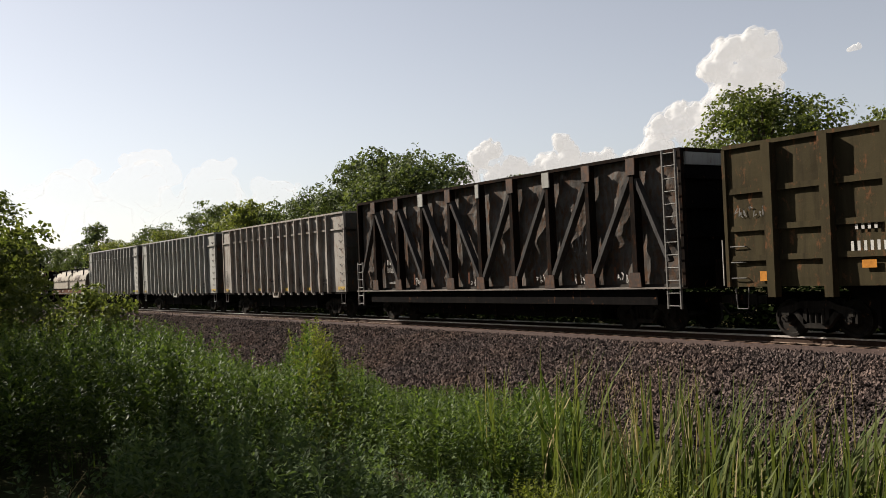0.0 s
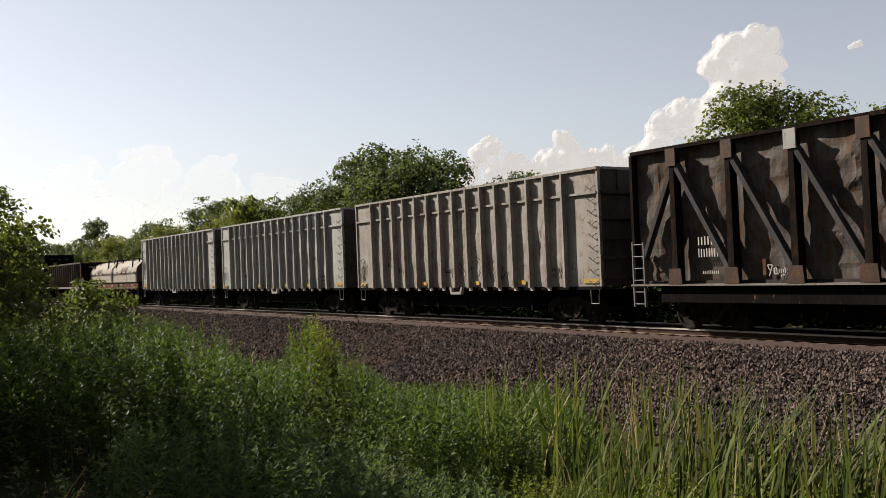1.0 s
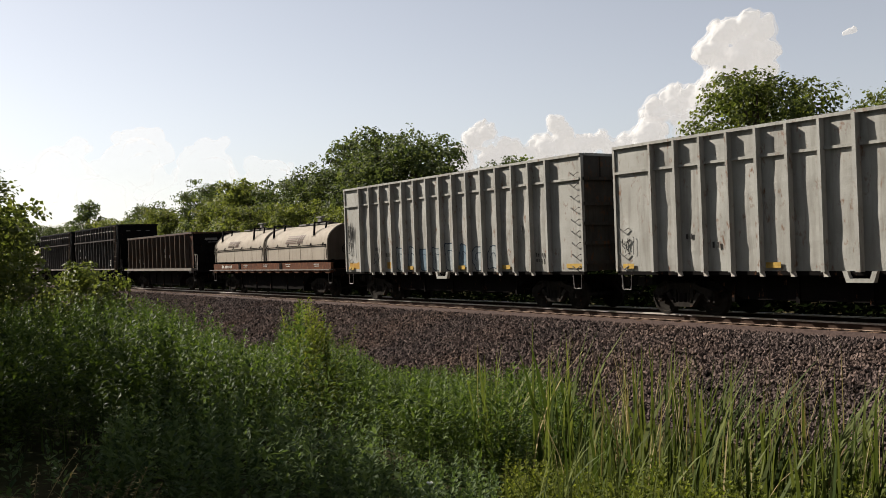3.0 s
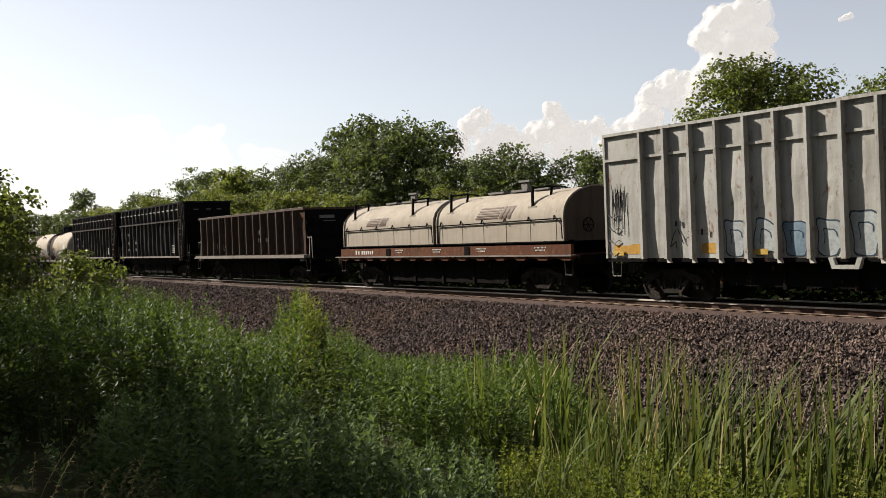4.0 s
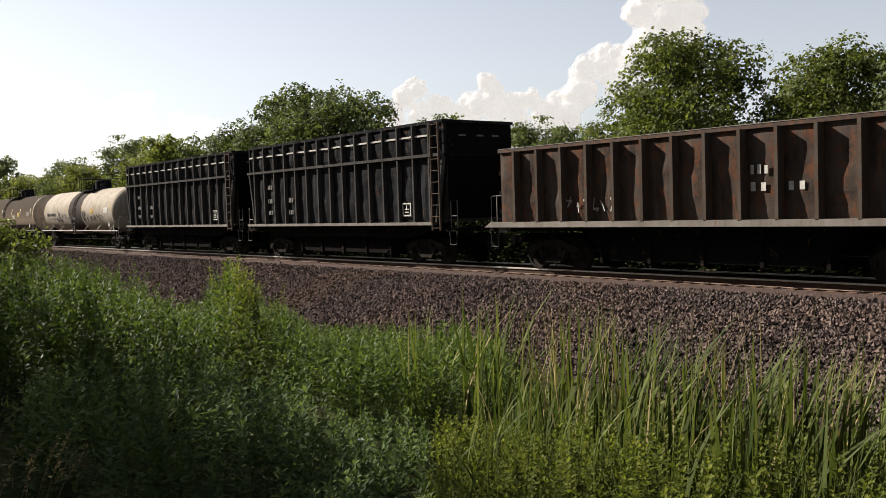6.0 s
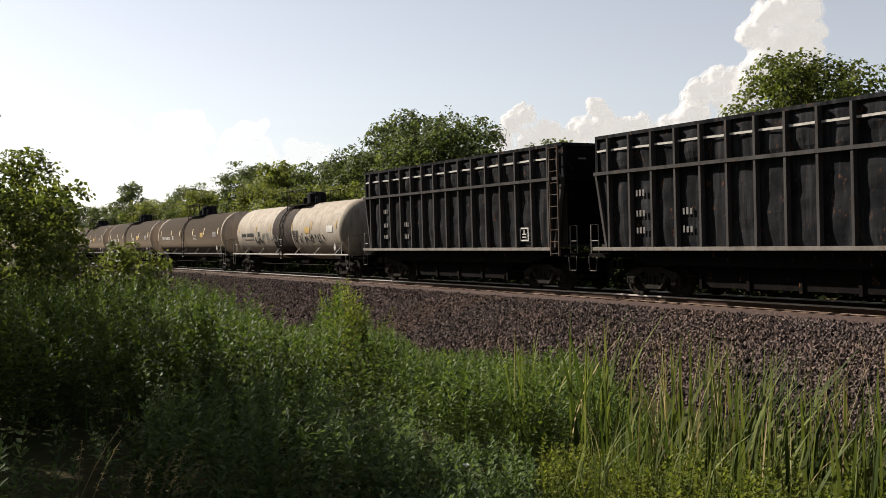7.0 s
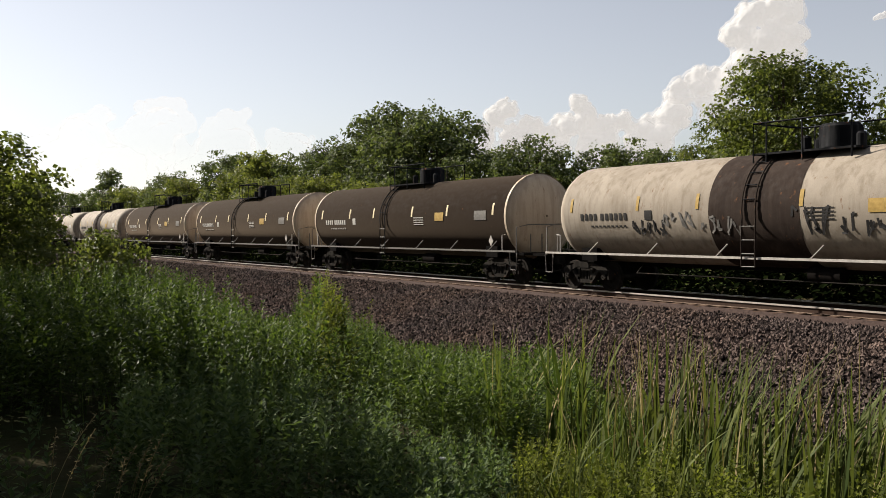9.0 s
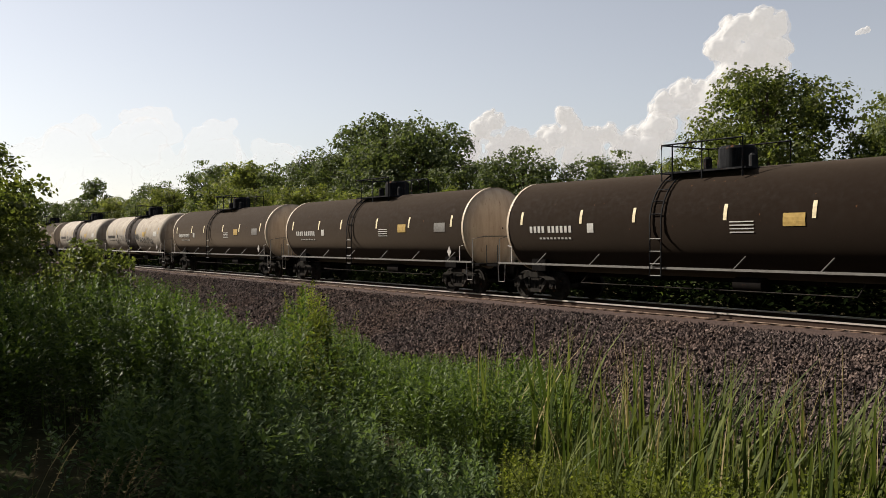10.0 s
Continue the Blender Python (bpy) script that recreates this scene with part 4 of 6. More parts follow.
    for x, z, n in ((posts[1] + 0.2, 3.0, 2), (posts[1] + 0.2, 2.4, 2), (posts[1] + 0.2, 1.9, 2), (posts[3] + 0.2, 2.4, 2), (posts[3] + 0.2, 1.9, 2)):
        bars(car, "lettering", x, z, 0.42, 0.2, n + 1, -hw - 0.10, grab_grey, 0.45)
    return car


def tank_car(u_mid, shell, head, band, label, graffiti=0):
    half, r, zc, ends = 8.6, 1.52, 2.42, (7.35 if band else 7.75)
    car = new_car("tank_car", u_mid, label, "tank car")
    running_gear(car, half, 1.75, (0.80, 1.10))
    k = 40

    def shell_mesh(x0, x1, rr, n=1):
        m = M()
        for i in range(n + 1):
            x = x0 + (x1 - x0) * i / n
            m.v += [(x, -rr * math.cos(a), zc + rr * math.sin(a)) for a in (2 * math.pi * j / k for j in range(k))]
        for i in range(n):
            m.f += [(i * k + (j + 1) % k, i * k + j, (i + 1) * k + j, (i + 1) * k + (j + 1) % k) for j in range(k)]
        return m

    part("tank_shell", shell_mesh(-ends, ends, r, 8), shell, car, smooth=True)
    if band:
        part("centre_band", shell_mesh(-1.45, 1.35, r + 0.006), tank_band, car, "dark band round the middle", smooth=True)
    for s in (-1, 1):
        m = M()
        rings = [(0.0, 1.0), (0.10, 0.985), (0.26, 0.93), (0.42, 0.82), (0.55, 0.64), (0.64, 0.42), (0.69, 0.2), (0.705, 0.02)]
        for d, q in rings:
            d *= 1.08 if band else 0.62
            m.v += [(s * (ends + d), -q * r * math.cos(a), zc + q * r * math.sin(a)) for a in (2 * math.pi * j / k for j in range(k))]
        for i in range(len(rings) - 1):
            f = [(i * k + (j + 1) % k, i * k + j, (i + 1) * k + j, (i + 1) * k + (j + 1) % k) for j in range(k)]
            m.f += f if s > 0 else [q[::-1] for q in f]
        tank_head = part("tank_head", m, head, car, smooth=True)
        if not band:
            part("head_seam", shell_mesh(s * ends - 0.05, s * ends + 0.05, r + 0.018), head, tank_head, smooth=True)
        # walkway end frame and handrails
        x = s * (half - 0.1)
        part("end_platform", M().box(x - 0.55, x + 0.2, -1.45, 1.45, 1.06, 1.14), frame_black, car)
        for y in (-1.5, 1.5):
            m = M().tube([(x - s * 0.95, y, 1.2), (x - s * 0.95, y, 1.75), (x - s * 0.75, y, 1.78)], 0.022, 5)
            part("handrail", m, grab_white, car)
        rail = M().tube([(x - s * 0.2, -1.45, 1.1), (x - s * 0.2, -1.45, 2.02), (x - s * 0.1, -1.0, 2.12), (x - s * 0.1, 1.0, 2.12), (x - s * 0.2, 1.45, 2.02), (x - s * 0.2, 1.45, 1.1)], 0.022, 5)
        rail.tube([(x - s * 0.1, -0.9, 1.1), (x - s * 0.1, -0.9, 1.8)], 0.02, 5).tube([(x - s * 0.1, -0.4, 1.1), (x - s * 0.1, -0.4, 1.8)], 0.02, 5)
        part("end_handrail", rail, grab_grey, car)
        stirrup(car, s * (half - 0.45), -1.48, grab_white, 1.15, 0.55)
        m = M().box(s * 6.5 - 0.35, s * 6.5 + 0.35, -1.2, 1.2, 0.96, 1.35)
        part("saddle", m, frame_black, car)
    m = M().box(-half + 0.3, half - 0.3, -1.52, -1.44, 1.16, 1.22)
    part("running_rail", m, grab_white if band else grab_grey, car)
    part("far_running_rail", M().box(-half + 0.3, half - 0.3, 1.44, 1.52, 1.16, 1.22), grab_grey, car)
    for i in range(6):
        x = -6.3 + i * 2.52 + (0.35 if i > 2 else 0)
        m = M().tube([(x, -1.47, 1.19), (x + 0.22, -1.22, 1.55)], 0.02, 5)
        part("rail_bracket", m, grab_white if band else grab_grey, car)
    # top fittings: platform, railing, dome, ladder hoops
    top = zc + r
    mid = -0.55 if not band else 0.3
    part("top_platform", M().box(mid - 0.75, mid + 2.2, -1.0, 1.0, top - 0.10, top - 0.05), black_paint, car)
    m = M().lathe([(top - 0.2, 0.52), (top + 0.52, 0.52), (top + 0.60, 0.45)], 18, "z", (mid + 1.15, 0, 0))
    part("manway_dome", m, black_paint, car, smooth=True)
    rail = M()
    for y in (-1.0, 1.0):
        rail.tube([(mid - 0.7, y, top - 0.3), (mid - 0.7, y, top + 0.72), (mid + 2.1, y, top + 0.72), (mid + 2.1, y, top - 0.3)], 0.025, 5)
        rail.tube([(mid - 0.3, y, top - 0.3), (mid - 0.3, y, top + 0.72)], 0.022, 5)
        rail.tube([(mid + 0.75, y, top - 0.3), (mid + 0.75, y, top + 0.72)], 0.022, 5)
    rail.tube([(mid - 0.7, -1.0, top + 0.72), (mid - 0.7, 1.0, top + 0.72)], 0.025, 5)
    part("top_railing", rail, black_paint, car)
    for i, (x, y) in enumerate(((mid + 0.35, 0.3), (mid + 0.45, -0.4), (mid + 1.9, -0.3))):
        part("valve", M().lathe([(top - 0.1, 0.12), (top + 0.28, 0.12), (top + 0.34, 0.07)], 10, "z", (x, y, 0)), black_paint, car)
    for dx in (-0.62, -0.2):
        pts = [(mid + dx, -(r + 0.05) * math.cos(a), zc + (r + 0.05) * math.sin(a)) for a in [radians(q) for q in range(-8, 75, 8)]]
        m = M().tube(pts, 0.024, 5)
        m.tube([pts[0], (mid + dx, -1.57, 1.9), (mid + dx, -1.57, 0.95)], 0.022, 5)
        part("ladder_stile", m, tank_band if band else black_paint, car)
    for z in (0.97, 1.3, 1.65, 2.0):
        part("rung", M().tube([(mid - 0.62, -1.57, z), (mid - 0.2, -1.57, z)], 0.018, 5), grab_grey, car)
    for q in (10, 24, 38, 52, 66):
        a = radians(q)
        y, z = -(r + 0.05) * math.cos(a), zc + (r + 0.05) * math.sin(a)
        part("rung", M().tube([(mid - 0.62, y, z), (mid - 0.2, y, z)], 0.018, 5), black_paint, car)

    def on_shell(z):
        return -math.sqrt(max(0.01, (r + 0.004) ** 2 - (z - zc) ** 2))

    def decal(name, x, z, w, h, mat_, nx=1):
        m = M()
        n = 3
        for q in range(nx):
            a = x + w * q / nx
            b = a + w / nx * (1 if nx == 1 else 0.62)
            for i in range(n):
                za, zb = z + h * i / n, z + h * (i + 1) / n
                m.face((a, on_shell(za) - 0.007, za), (b, on_shell(za) - 0.007, za), (b, on_shell(zb) - 0.007, zb), (a, on_shell(zb) - 0.007, zb))
        tagged(part(name, m, mat_, car), kind="stuff" if nx > 1 else "")

    ink = letter_white if not band else letter_dark
    decal("lettering", -6.55, 2.21, 0.80, 0.21, ink, 4)
    decal("lettering", -5.65, 2.21, 1.2, 0.21, ink, 6)
    decal("lettering", -6.1, 2.0, 1.6, 0.06, ink, 9)
    decal("lettering", -3.8, 2.2, 0.28, 0.28, ink, 1)
    for i, x in enumerate((-7.05, -4.15, -1.9, 1.35, 3.95, 6.95)):
        decal("reflective_stripe", x, 2.48, 0.11, 0.42, stripe_pale if not band else dull_yellow)
    decal("placard", 3.15, 2.3, 0.62, 0.32, dull_yellow)
    for i in range(4):
        decal("lettering", 1.55, 2.42 - 0.09 * i, 0.75, 0.03, ink)
    decal("data_panel", 5.85, 2.30, 0.75, 0.34, grab_grey if not band else letter_white)
    if graffiti:
        for a, b, z0, z1, n in ((-4.3, -3.0, 1.75, 2.25, 5), (-3.1, -1.9, 1.95, 2.45, 4), (-1.75, -0.4, 1.75, 2.3, 5), (1.1, 2.2, 1.7, 2.5, 4), (2.4, 5.6, 1.75, 2.3, 10)):
            scrawl(car, a, b, z0, z1, 0, letter_dark if b < -1.9 or a > 0.9 else grab_grey, graffiti + int(a * 3), n, 0.03, lambda z: on_shell(z) - 0.006)
    placard = M().prism([(7.0, 1.35), (7.13, 1.55), (7.0, 1.75), (6.87, 1.55)], -1.60, -1.58)
    part("placard_holder", placard, grab_white, car)
    return car


ribbed_gondola(-7.55)
truss_gondola(-26.35)
WHITE = "dirty white high-side gondola with bulged panels and ladder rungs"
white_gondola(-44.6, WHITE, 11, ((-7.5, -6.9, 1.5, 2.3, 4), (-1.3, 3.2, 1.5, 2.4, 9)), white_paint=stained_white)
white_gondola(-61.25, WHITE, 47, ((-7.4, -6.9, 1.6, 2.3, 4), (5.0, 6.1, 1.3, 1.9, 5)))
white_gondola(-77.95, "dirty white high-side gondola with bulged panels and sprayed graffiti", 83, ((-7.4, -6.85, 1.9, 3.3, 8), (-7.4, -6.95, 2.6, 3.4, 5), (-5.2, -4.4, 1.5, 2.1, 3)), 4, 8, (0, 3))
coil_car(-94.8)
low_gondola(-113.05)
black_gondola(-130.1)
black_gondola(-145.95)
DARK = "dusty black tank car with tan heads and a railed top platform"
PALE = "cream tank car with a dark middle band, streaked and sprayed"
tank_car(-163.5, tank_white, tank_white, True, PALE, 21)
for u in (-181.75, -199.95, -218.15):
    tank_car(u, tank_black, head_tan, False, DARK)
tank_car(-236.4, tank_white, tank_white, True, PALE, 33)
tank_car(-254.6, tank_white, tank_white, True, PALE, 39)
tank_car(-272.8, tank_black, head_tan, False, DARK)
tank_car(-291.0, tank_black, head_tan, False, DARK)


# ---- ground and track ----
GROUND = [(-2500, 0.4), (-60, 0.4), (1.5, 0.4), (4.5, 0.0), (8.5, -1.15), (12.0, -1.45), (26.5, -1.55), (29.5, -1.5), (33.5, 0.7), (40, 0.9), (60, 0.4), (2500, 0.0)]
BED = [(13.0, -1.46), (14.4, -1.22), (16.5, -0.78), (18.8, -0.36), (19.5, -0.33), (19.66, -0.215), (22.1, -0.215), (22.4, -0.3), (26.8, -1.54)]


def height(profile, y):
    for (ya, za), (yb, zb) in zip(profile, profile[1:]):
        if ya <= y <= yb:
            return za + (zb - za) * (y - ya) / (yb - ya)
    return profile[-1][1]


def sheet(profile, xs, fine, wobble):
    """A ground sheet along x that follows a cross profile, slightly uneven near the camera."""
    ys = []
    for (ya, _), (yb, _) in zip(profile, profile[1:]):
        n = max(1, min(24, int((yb - ya) / fine)))
        ys += [ya + (yb - ya) * i / n for i in range(n)]
    ys.append(profile[-1][0])
    m = M()
    for x in xs:
        for y in ys:
            z = height(profile, y) + (wobble * noise.noise((x * 0.35, y * 0.35, 3.0)) if -120 < x < 60 and -30 < y < 60 else 0)
            m.v.append((x, y, z))
    k = len(ys)
    for i in range(len(xs) - 1):
        m.f += [(i * k + j, (i + 1) * k + j, (i + 1) * k + j + 1, i * k + j + 1) for j in range(k - 1)]
    return m


near_xs = [-2500, -1200, -600, -300, -200] + [-130 + 1.5 * i for i in range(110)] + [60, 120, 300, 900, 2500]
structure("ground", sheet(GROUND, near_xs, 1.0, 0.10), earth, "uneven weedy ground beside the railway", "ground")
structure("ballast_bed", sheet(BED, [-900, -400, -200] + [-130 + 0.8 * i for i in range(190)] + [60, 200, 600], 0.4, 0.05), gravel_bed,
          "sloping bed of brown grey crushed stone", "ballast")

track = tagged(new("railway_track"), "single railway track with worn rails on wooden ties", "track", kind="structure")


foot_dust_lit = plain("dusty_lit_rail_foot", (0.30, 0.22, 0.17), 0.9, 0.0, 0.35)


def rail(y):
    s = 0.0375
    head = [(-s, 0.0), (s, 0.0), (s, -0.035), (0.009, -0.05), (0.009, -0.15), (0.07, -0.165), (0.07, -0.178), (-0.07, -0.178), (-0.07, -0.165), (-0.009, -0.15), (-0.009, -0.05), (-s, -0.035)]
    m = M()
    k = len(head)
    m.v += [(x, y + a, b) for x in (-600, 120) for a, b in head]
    m.f += [(i, k + i, k + (i + 1) % k, (i + 1) % k) for i in range(k)]
    m.f += [tuple(range(k)), tuple(range(2 * k - 1, k - 1, -1))]
    r = part("rail", m, rail_rust, track, "rusty steel rail")
    # pale head side and foot, dark web: sun and shade put into the colours
    part("rail_head", M().box(-600, 120, y - s - 0.003, y + s + 0.003, -0.036, 0.004), bare_rail, r, "bright worn running surface")
    part("rail_foot", M().box(-600, 120, y - 0.074, y + 0.074, -0.176, -0.160), foot_dust_lit, r)


rail(T - 0.755)
rail(T + 0.755)
tie_mesh = M().box(-0.115, 0.115, -1.3, 1.3, -0.36, -0.175).mesh("tie", tie_wood)
plate_mesh = M()
for s in (-1, 1):
    plate_mesh.box(-0.1, 0.1, s * 0.755 - 0.17, s * 0.755 + 0.17, -0.18, -0.165)
plate_mesh = plate_mesh.mesh("tie_plate", rail_rust)
for i in range(290):
    tie = new("tie", tie_mesh)
    tie.parent = track
    tie.matrix_basis = pose(-4 - 0.5 * i + 0.03 * hash01(i, 1), T + 0.06 * (hash01(i, 2) - 0.5), 0, 0, 0, 1.2 * (hash01(i, 3) - 0.5))
    plate = new("tie_plate", plate_mesh)
    plate.parent = tie
rest = M()
for i in list(range(-140, 0)) + list(range(290, 620)):
    rest.box(-4.1 - 0.5 * i, -3.9 - 0.5 * i, T - 1.3, T + 1.3, -0.36, -0.175)
tagged(part("far_ties", rest, tie_wood, track), kind="stuff")


fines = M()
for side in (-1, 1):
    y0, y1 = sorted((T + side * 1.29, T + side * 1.52))
    for i in range(300):
        xa, xb = 20 - 1.0 * i, 19 - 1.0 * i
        up = 0.02 * (hash01(i, side) - 0.5)
        fines.hexa([(xb, y0, -0.42), (xa, y0, -0.42), (xa, y1, -0.42), (xb, y1, -0.42),
                    (xb, y0, -0.33 + up if side < 0 else -0.165), (xa, y0, -0.33 + up if side < 0 else -0.165), (xa, y1, -0.165 if side < 0 else -0.33), (xb, y1, -0.165 if side < 0 else -0.33)])
structure("ballast_shoulder", fines, brown_fines, "brown dusty shoulder of fines along the tie ends", "ballast")


# ---- loose stones ----
def stones():
    rng = np.random.default_rng(4)
    base = np.array([(1, 0, 0), (-1, 0, 0), (0, 1, 0), (0, -1, 0), (0, 0, 1), (0, 0, -1)]) * 1.0
    faces = np.array([(0, 2, 4), (2, 1, 4), (1, 3, 4), (3, 0, 4), (2, 0, 5), (1, 2, 5), (3, 1, 5), (0, 3, 5)])
    spots = []
    for x0, x1, n, size in ((-32, -2, 45000, 0.043), (-60, -32, 24000, 0.055), (-100, -60, 11000, 0.08)):
        x = rng.uniform(x0, x1, n)
        y = 13.2 + (19.62 - 13.2) * rng.random(n)
        z = np.interp(y, [p[0] for p in BED], [p[1] for p in BED])
        spots.append(np.stack([x, y, z, size * rng.uniform(0.6, 1.35, n)], 1))
    s = np.concatenate(spots)
    n = len(s)
    v = base[None] + 0.75 * (rng.random((n, 6, 3)) - 0.5)
    v = v * (s[:, 3][:, None, None] * rng.uniform(0.7, 1.3, (n, 1, 3)))
    a = rng.uniform(0, 6.28, n)
    c, d = np.cos(a)[:, None], np.sin(a)[:, None]
    v = np.stack([v[..., 0] * c - v[..., 1] * d, v[..., 0] * d + v[..., 1] * c, v[..., 2] * 1.0], -1)
    v += s[:, None, :3] + np.array([0, 0, 0.042])
    f = (faces[None] + 6 * np.arange(n)[:, None, None]).reshape(-1, 3)
    me = bpy.data.meshes.new("ballast_stones")
    me.from_pydata(v.reshape(-1, 3).tolist(), [], f.tolist())
    me.materials.append(gravel_stone)
    tagged(new("ballast_stones", me), "loose crushed ballast stones, brown and grey", "ballast", kind="stuff")


stones()


# ---- plants ----
def leaf_cloud(me_name, centres, sizes, normals_up, material, rng, fold=0.25, aspect=0.55, facing=None):
    """Many small folded leaves, one at each centre. facing: the way that each leaf's upper side roughly looks."""
    n = len(centres)
    a = rng.uniform(0, 2 * np.pi, n)
    tilt = rng.normal(normals_up, 0.45, n)
    along = np.stack([np.cos(a) * np.cos(tilt), np.sin(a) * np.cos(tilt), np.sin(tilt)], 1)
    side = np.stack([-np.sin(a), np.cos(a), rng.normal(0, 0.35, n)], 1)
    side /= np.linalg.norm(side, axis=1)[:, None]
    up = np.cross(along, side)
    if facing is not None:
        up = facing + rng.normal(0, 0.42, (n, 3)) + np.array([0, 0, 0.3])
        up /= np.linalg.norm(up, axis=1)[:, None]
        side = np.cross(up, along + 0.01)
        side /= np.linalg.norm(side, axis=1)[:, None]
        along = np.cross(side, up)
    L = sizes[:, None]
    W = L * aspect
    p0 = centres
    p1 = centres + along * L * 0.45 + side * W * 0.5 + up * L * fold * 0.4
    p2 = centres + along * L
    p3 = centres + along * L * 0.45 - side * W * 0.5 + up * L * fold * 0.4
    v = np.stack([p0, p1, p2, p3], 1).reshape(-1, 3)
    i = np.arange(n)[:, None] * 4
    f = np.concatenate([i + np.array([[0, 1, 2]]), i + np.array([[0, 2, 3]])], 1).reshape(-1, 3)
    return v, f


def mesh_from(name, v, f, material):
    me = bpy.data.meshes.new(name)
    me.from_pydata(v.tolist() if hasattr(v, "tolist") else v, [], f.tolist() if hasattr(f, "tolist") else f)
    me.materials.append(material)
    return me


def tree_meshes(seed, tall, wide, leaf, count, material, low=0.16, lobes=20):
    """Trunk with limbs, and a crown of leaves that sit in dense rounded clumps at the limb ends."""
    rng = np.random.default_rng(seed)
    wood = M()
    lean = rng.normal(0, 0.02, 2) * tall
    wood.tube([(0, 0, -0.4), (lean[0] * 0.3, lean[1] * 0.3, tall * 0.25), (lean[0], lean[1], tall * 0.6), (lean[0] * 1.3, lean[1] * 1.2, tall * 0.9)], tall * 0.02, 8, tall * 0.004)
    clumps = []
    for i in range(lobes):
        q = (i + 0.5) / lobes
        h = tall * (low + (0.90 - low) * q ** 0.85)
        a = i * 2.4 + rng.normal(0, 0.35)
        reach = wide * math.sqrt(max(0.05, 1 - (abs(q - 0.42) / 0.62) ** 2.2)) * rng.uniform(0.55, 0.9)
        tip = np.array([math.cos(a) * reach, math.sin(a) * reach, h + reach * 0.12])
        wood.tube([(lean[0] * 0.5, lean[1] * 0.5, h * 0.72), tuple(tip * np.array([0.5, 0.5, 1]) - np.array([0, 0, reach * 0.12])), tuple(tip)], tall * 0.008, 5, tall * 0.002)
        rad = wide * rng.uniform(0.26, 0.40)
        clumps.append((tip, rad))
        for _ in range(4):
            d = rng.normal(0, 1, 3) * np.array([1, 1, 0.7])
            clumps.append((tip + d / np.linalg.norm(d) * rad * rng.uniform(0.7, 1.15), rad * rng.uniform(0.35, 0.6)))
    clumps.append((np.array([lean[0], lean[1], tall * 0.88]), wide * 0.3))
    for q in (0.35, 0.55, 0.72):
        clumps.append((np.array([0, 0, tall * q]), wide * 0.42))
    weight = np.array([r ** 2 for _, r in clumps])
    which = rng.choice(len(clumps), count, p=weight / weight.sum())
    C, R = np.array([c for c, _ in clumps])[which], np.array([r for _, r in clumps])[which]
    d = rng.normal(0, 1, (count, 3))
    d /= np.linalg.norm(d, axis=1)[:, None]
    tuft = np.arange(count) // 6 * 6                 # six leaves to a twig
    C, R, d = C[tuft], R[tuft], d[tuft]
    pts = C + d * (R * (0.55 + 0.50 * rng.random(count)[tuft] ** 0.7))[:, None] * np.array([1, 1, 0.8]) + rng.normal(0, leaf * 0.62, (count, 3)) * np.array([1, 1, 0.7])
    keep = pts[:, 2] > 0.3
    pts, d = pts[keep], d[keep]
    pts[:, 2] = np.minimum(pts[:, 2], tall * 1.0 + 0.02 * pts[:, 2])
    v, f = leaf_cloud("crown", pts, leaf * rng.uniform(0.55, 1.3, len(pts)), -0.1, material, rng, aspect=0.8, facing=d)
    return wood.mesh("trunk", bark), mesh_from("crown", v, f, material)


def tree(name, x, y, z, turn, meshes, label, scale=1.0, group="trees behind the railway"):
    t = tagged(new(name), label, "tree", group)
    t.matrix_basis = pose(x, y, z, 0, 0, turn) @ Matrix.Scale(scale, 4)
    for n, me in zip(("trunk", "crown"), meshes):
        o = new(n, me)
        o.parent = t
    return t


BROAD = [tree_meshes(21 + i, 13.0, 5.0, 0.29, 15500, tree_leaves) for i in range(3)]
MAPLE = [tree_meshes(31 + i, 13.5, 5.0, 0.235, 28000, maple_leaves, 0.12, 26) for i in range(2)]
PALE_T = [tree_meshes(41 + i, 10.5, 4.6, 0.32, 11000, pale_leaves, 0.06) for i in range(2)]
SLIM = [tree_meshes(51, 15.0, 2.6, 0.45, 3200, tree_leaves, 0.2, 16)]
LB, LM, LP = "full broadleaf tree, dark green, in summer leaf", "dense maple with layered green leaves", "lower tree with pale sunlit leaves"
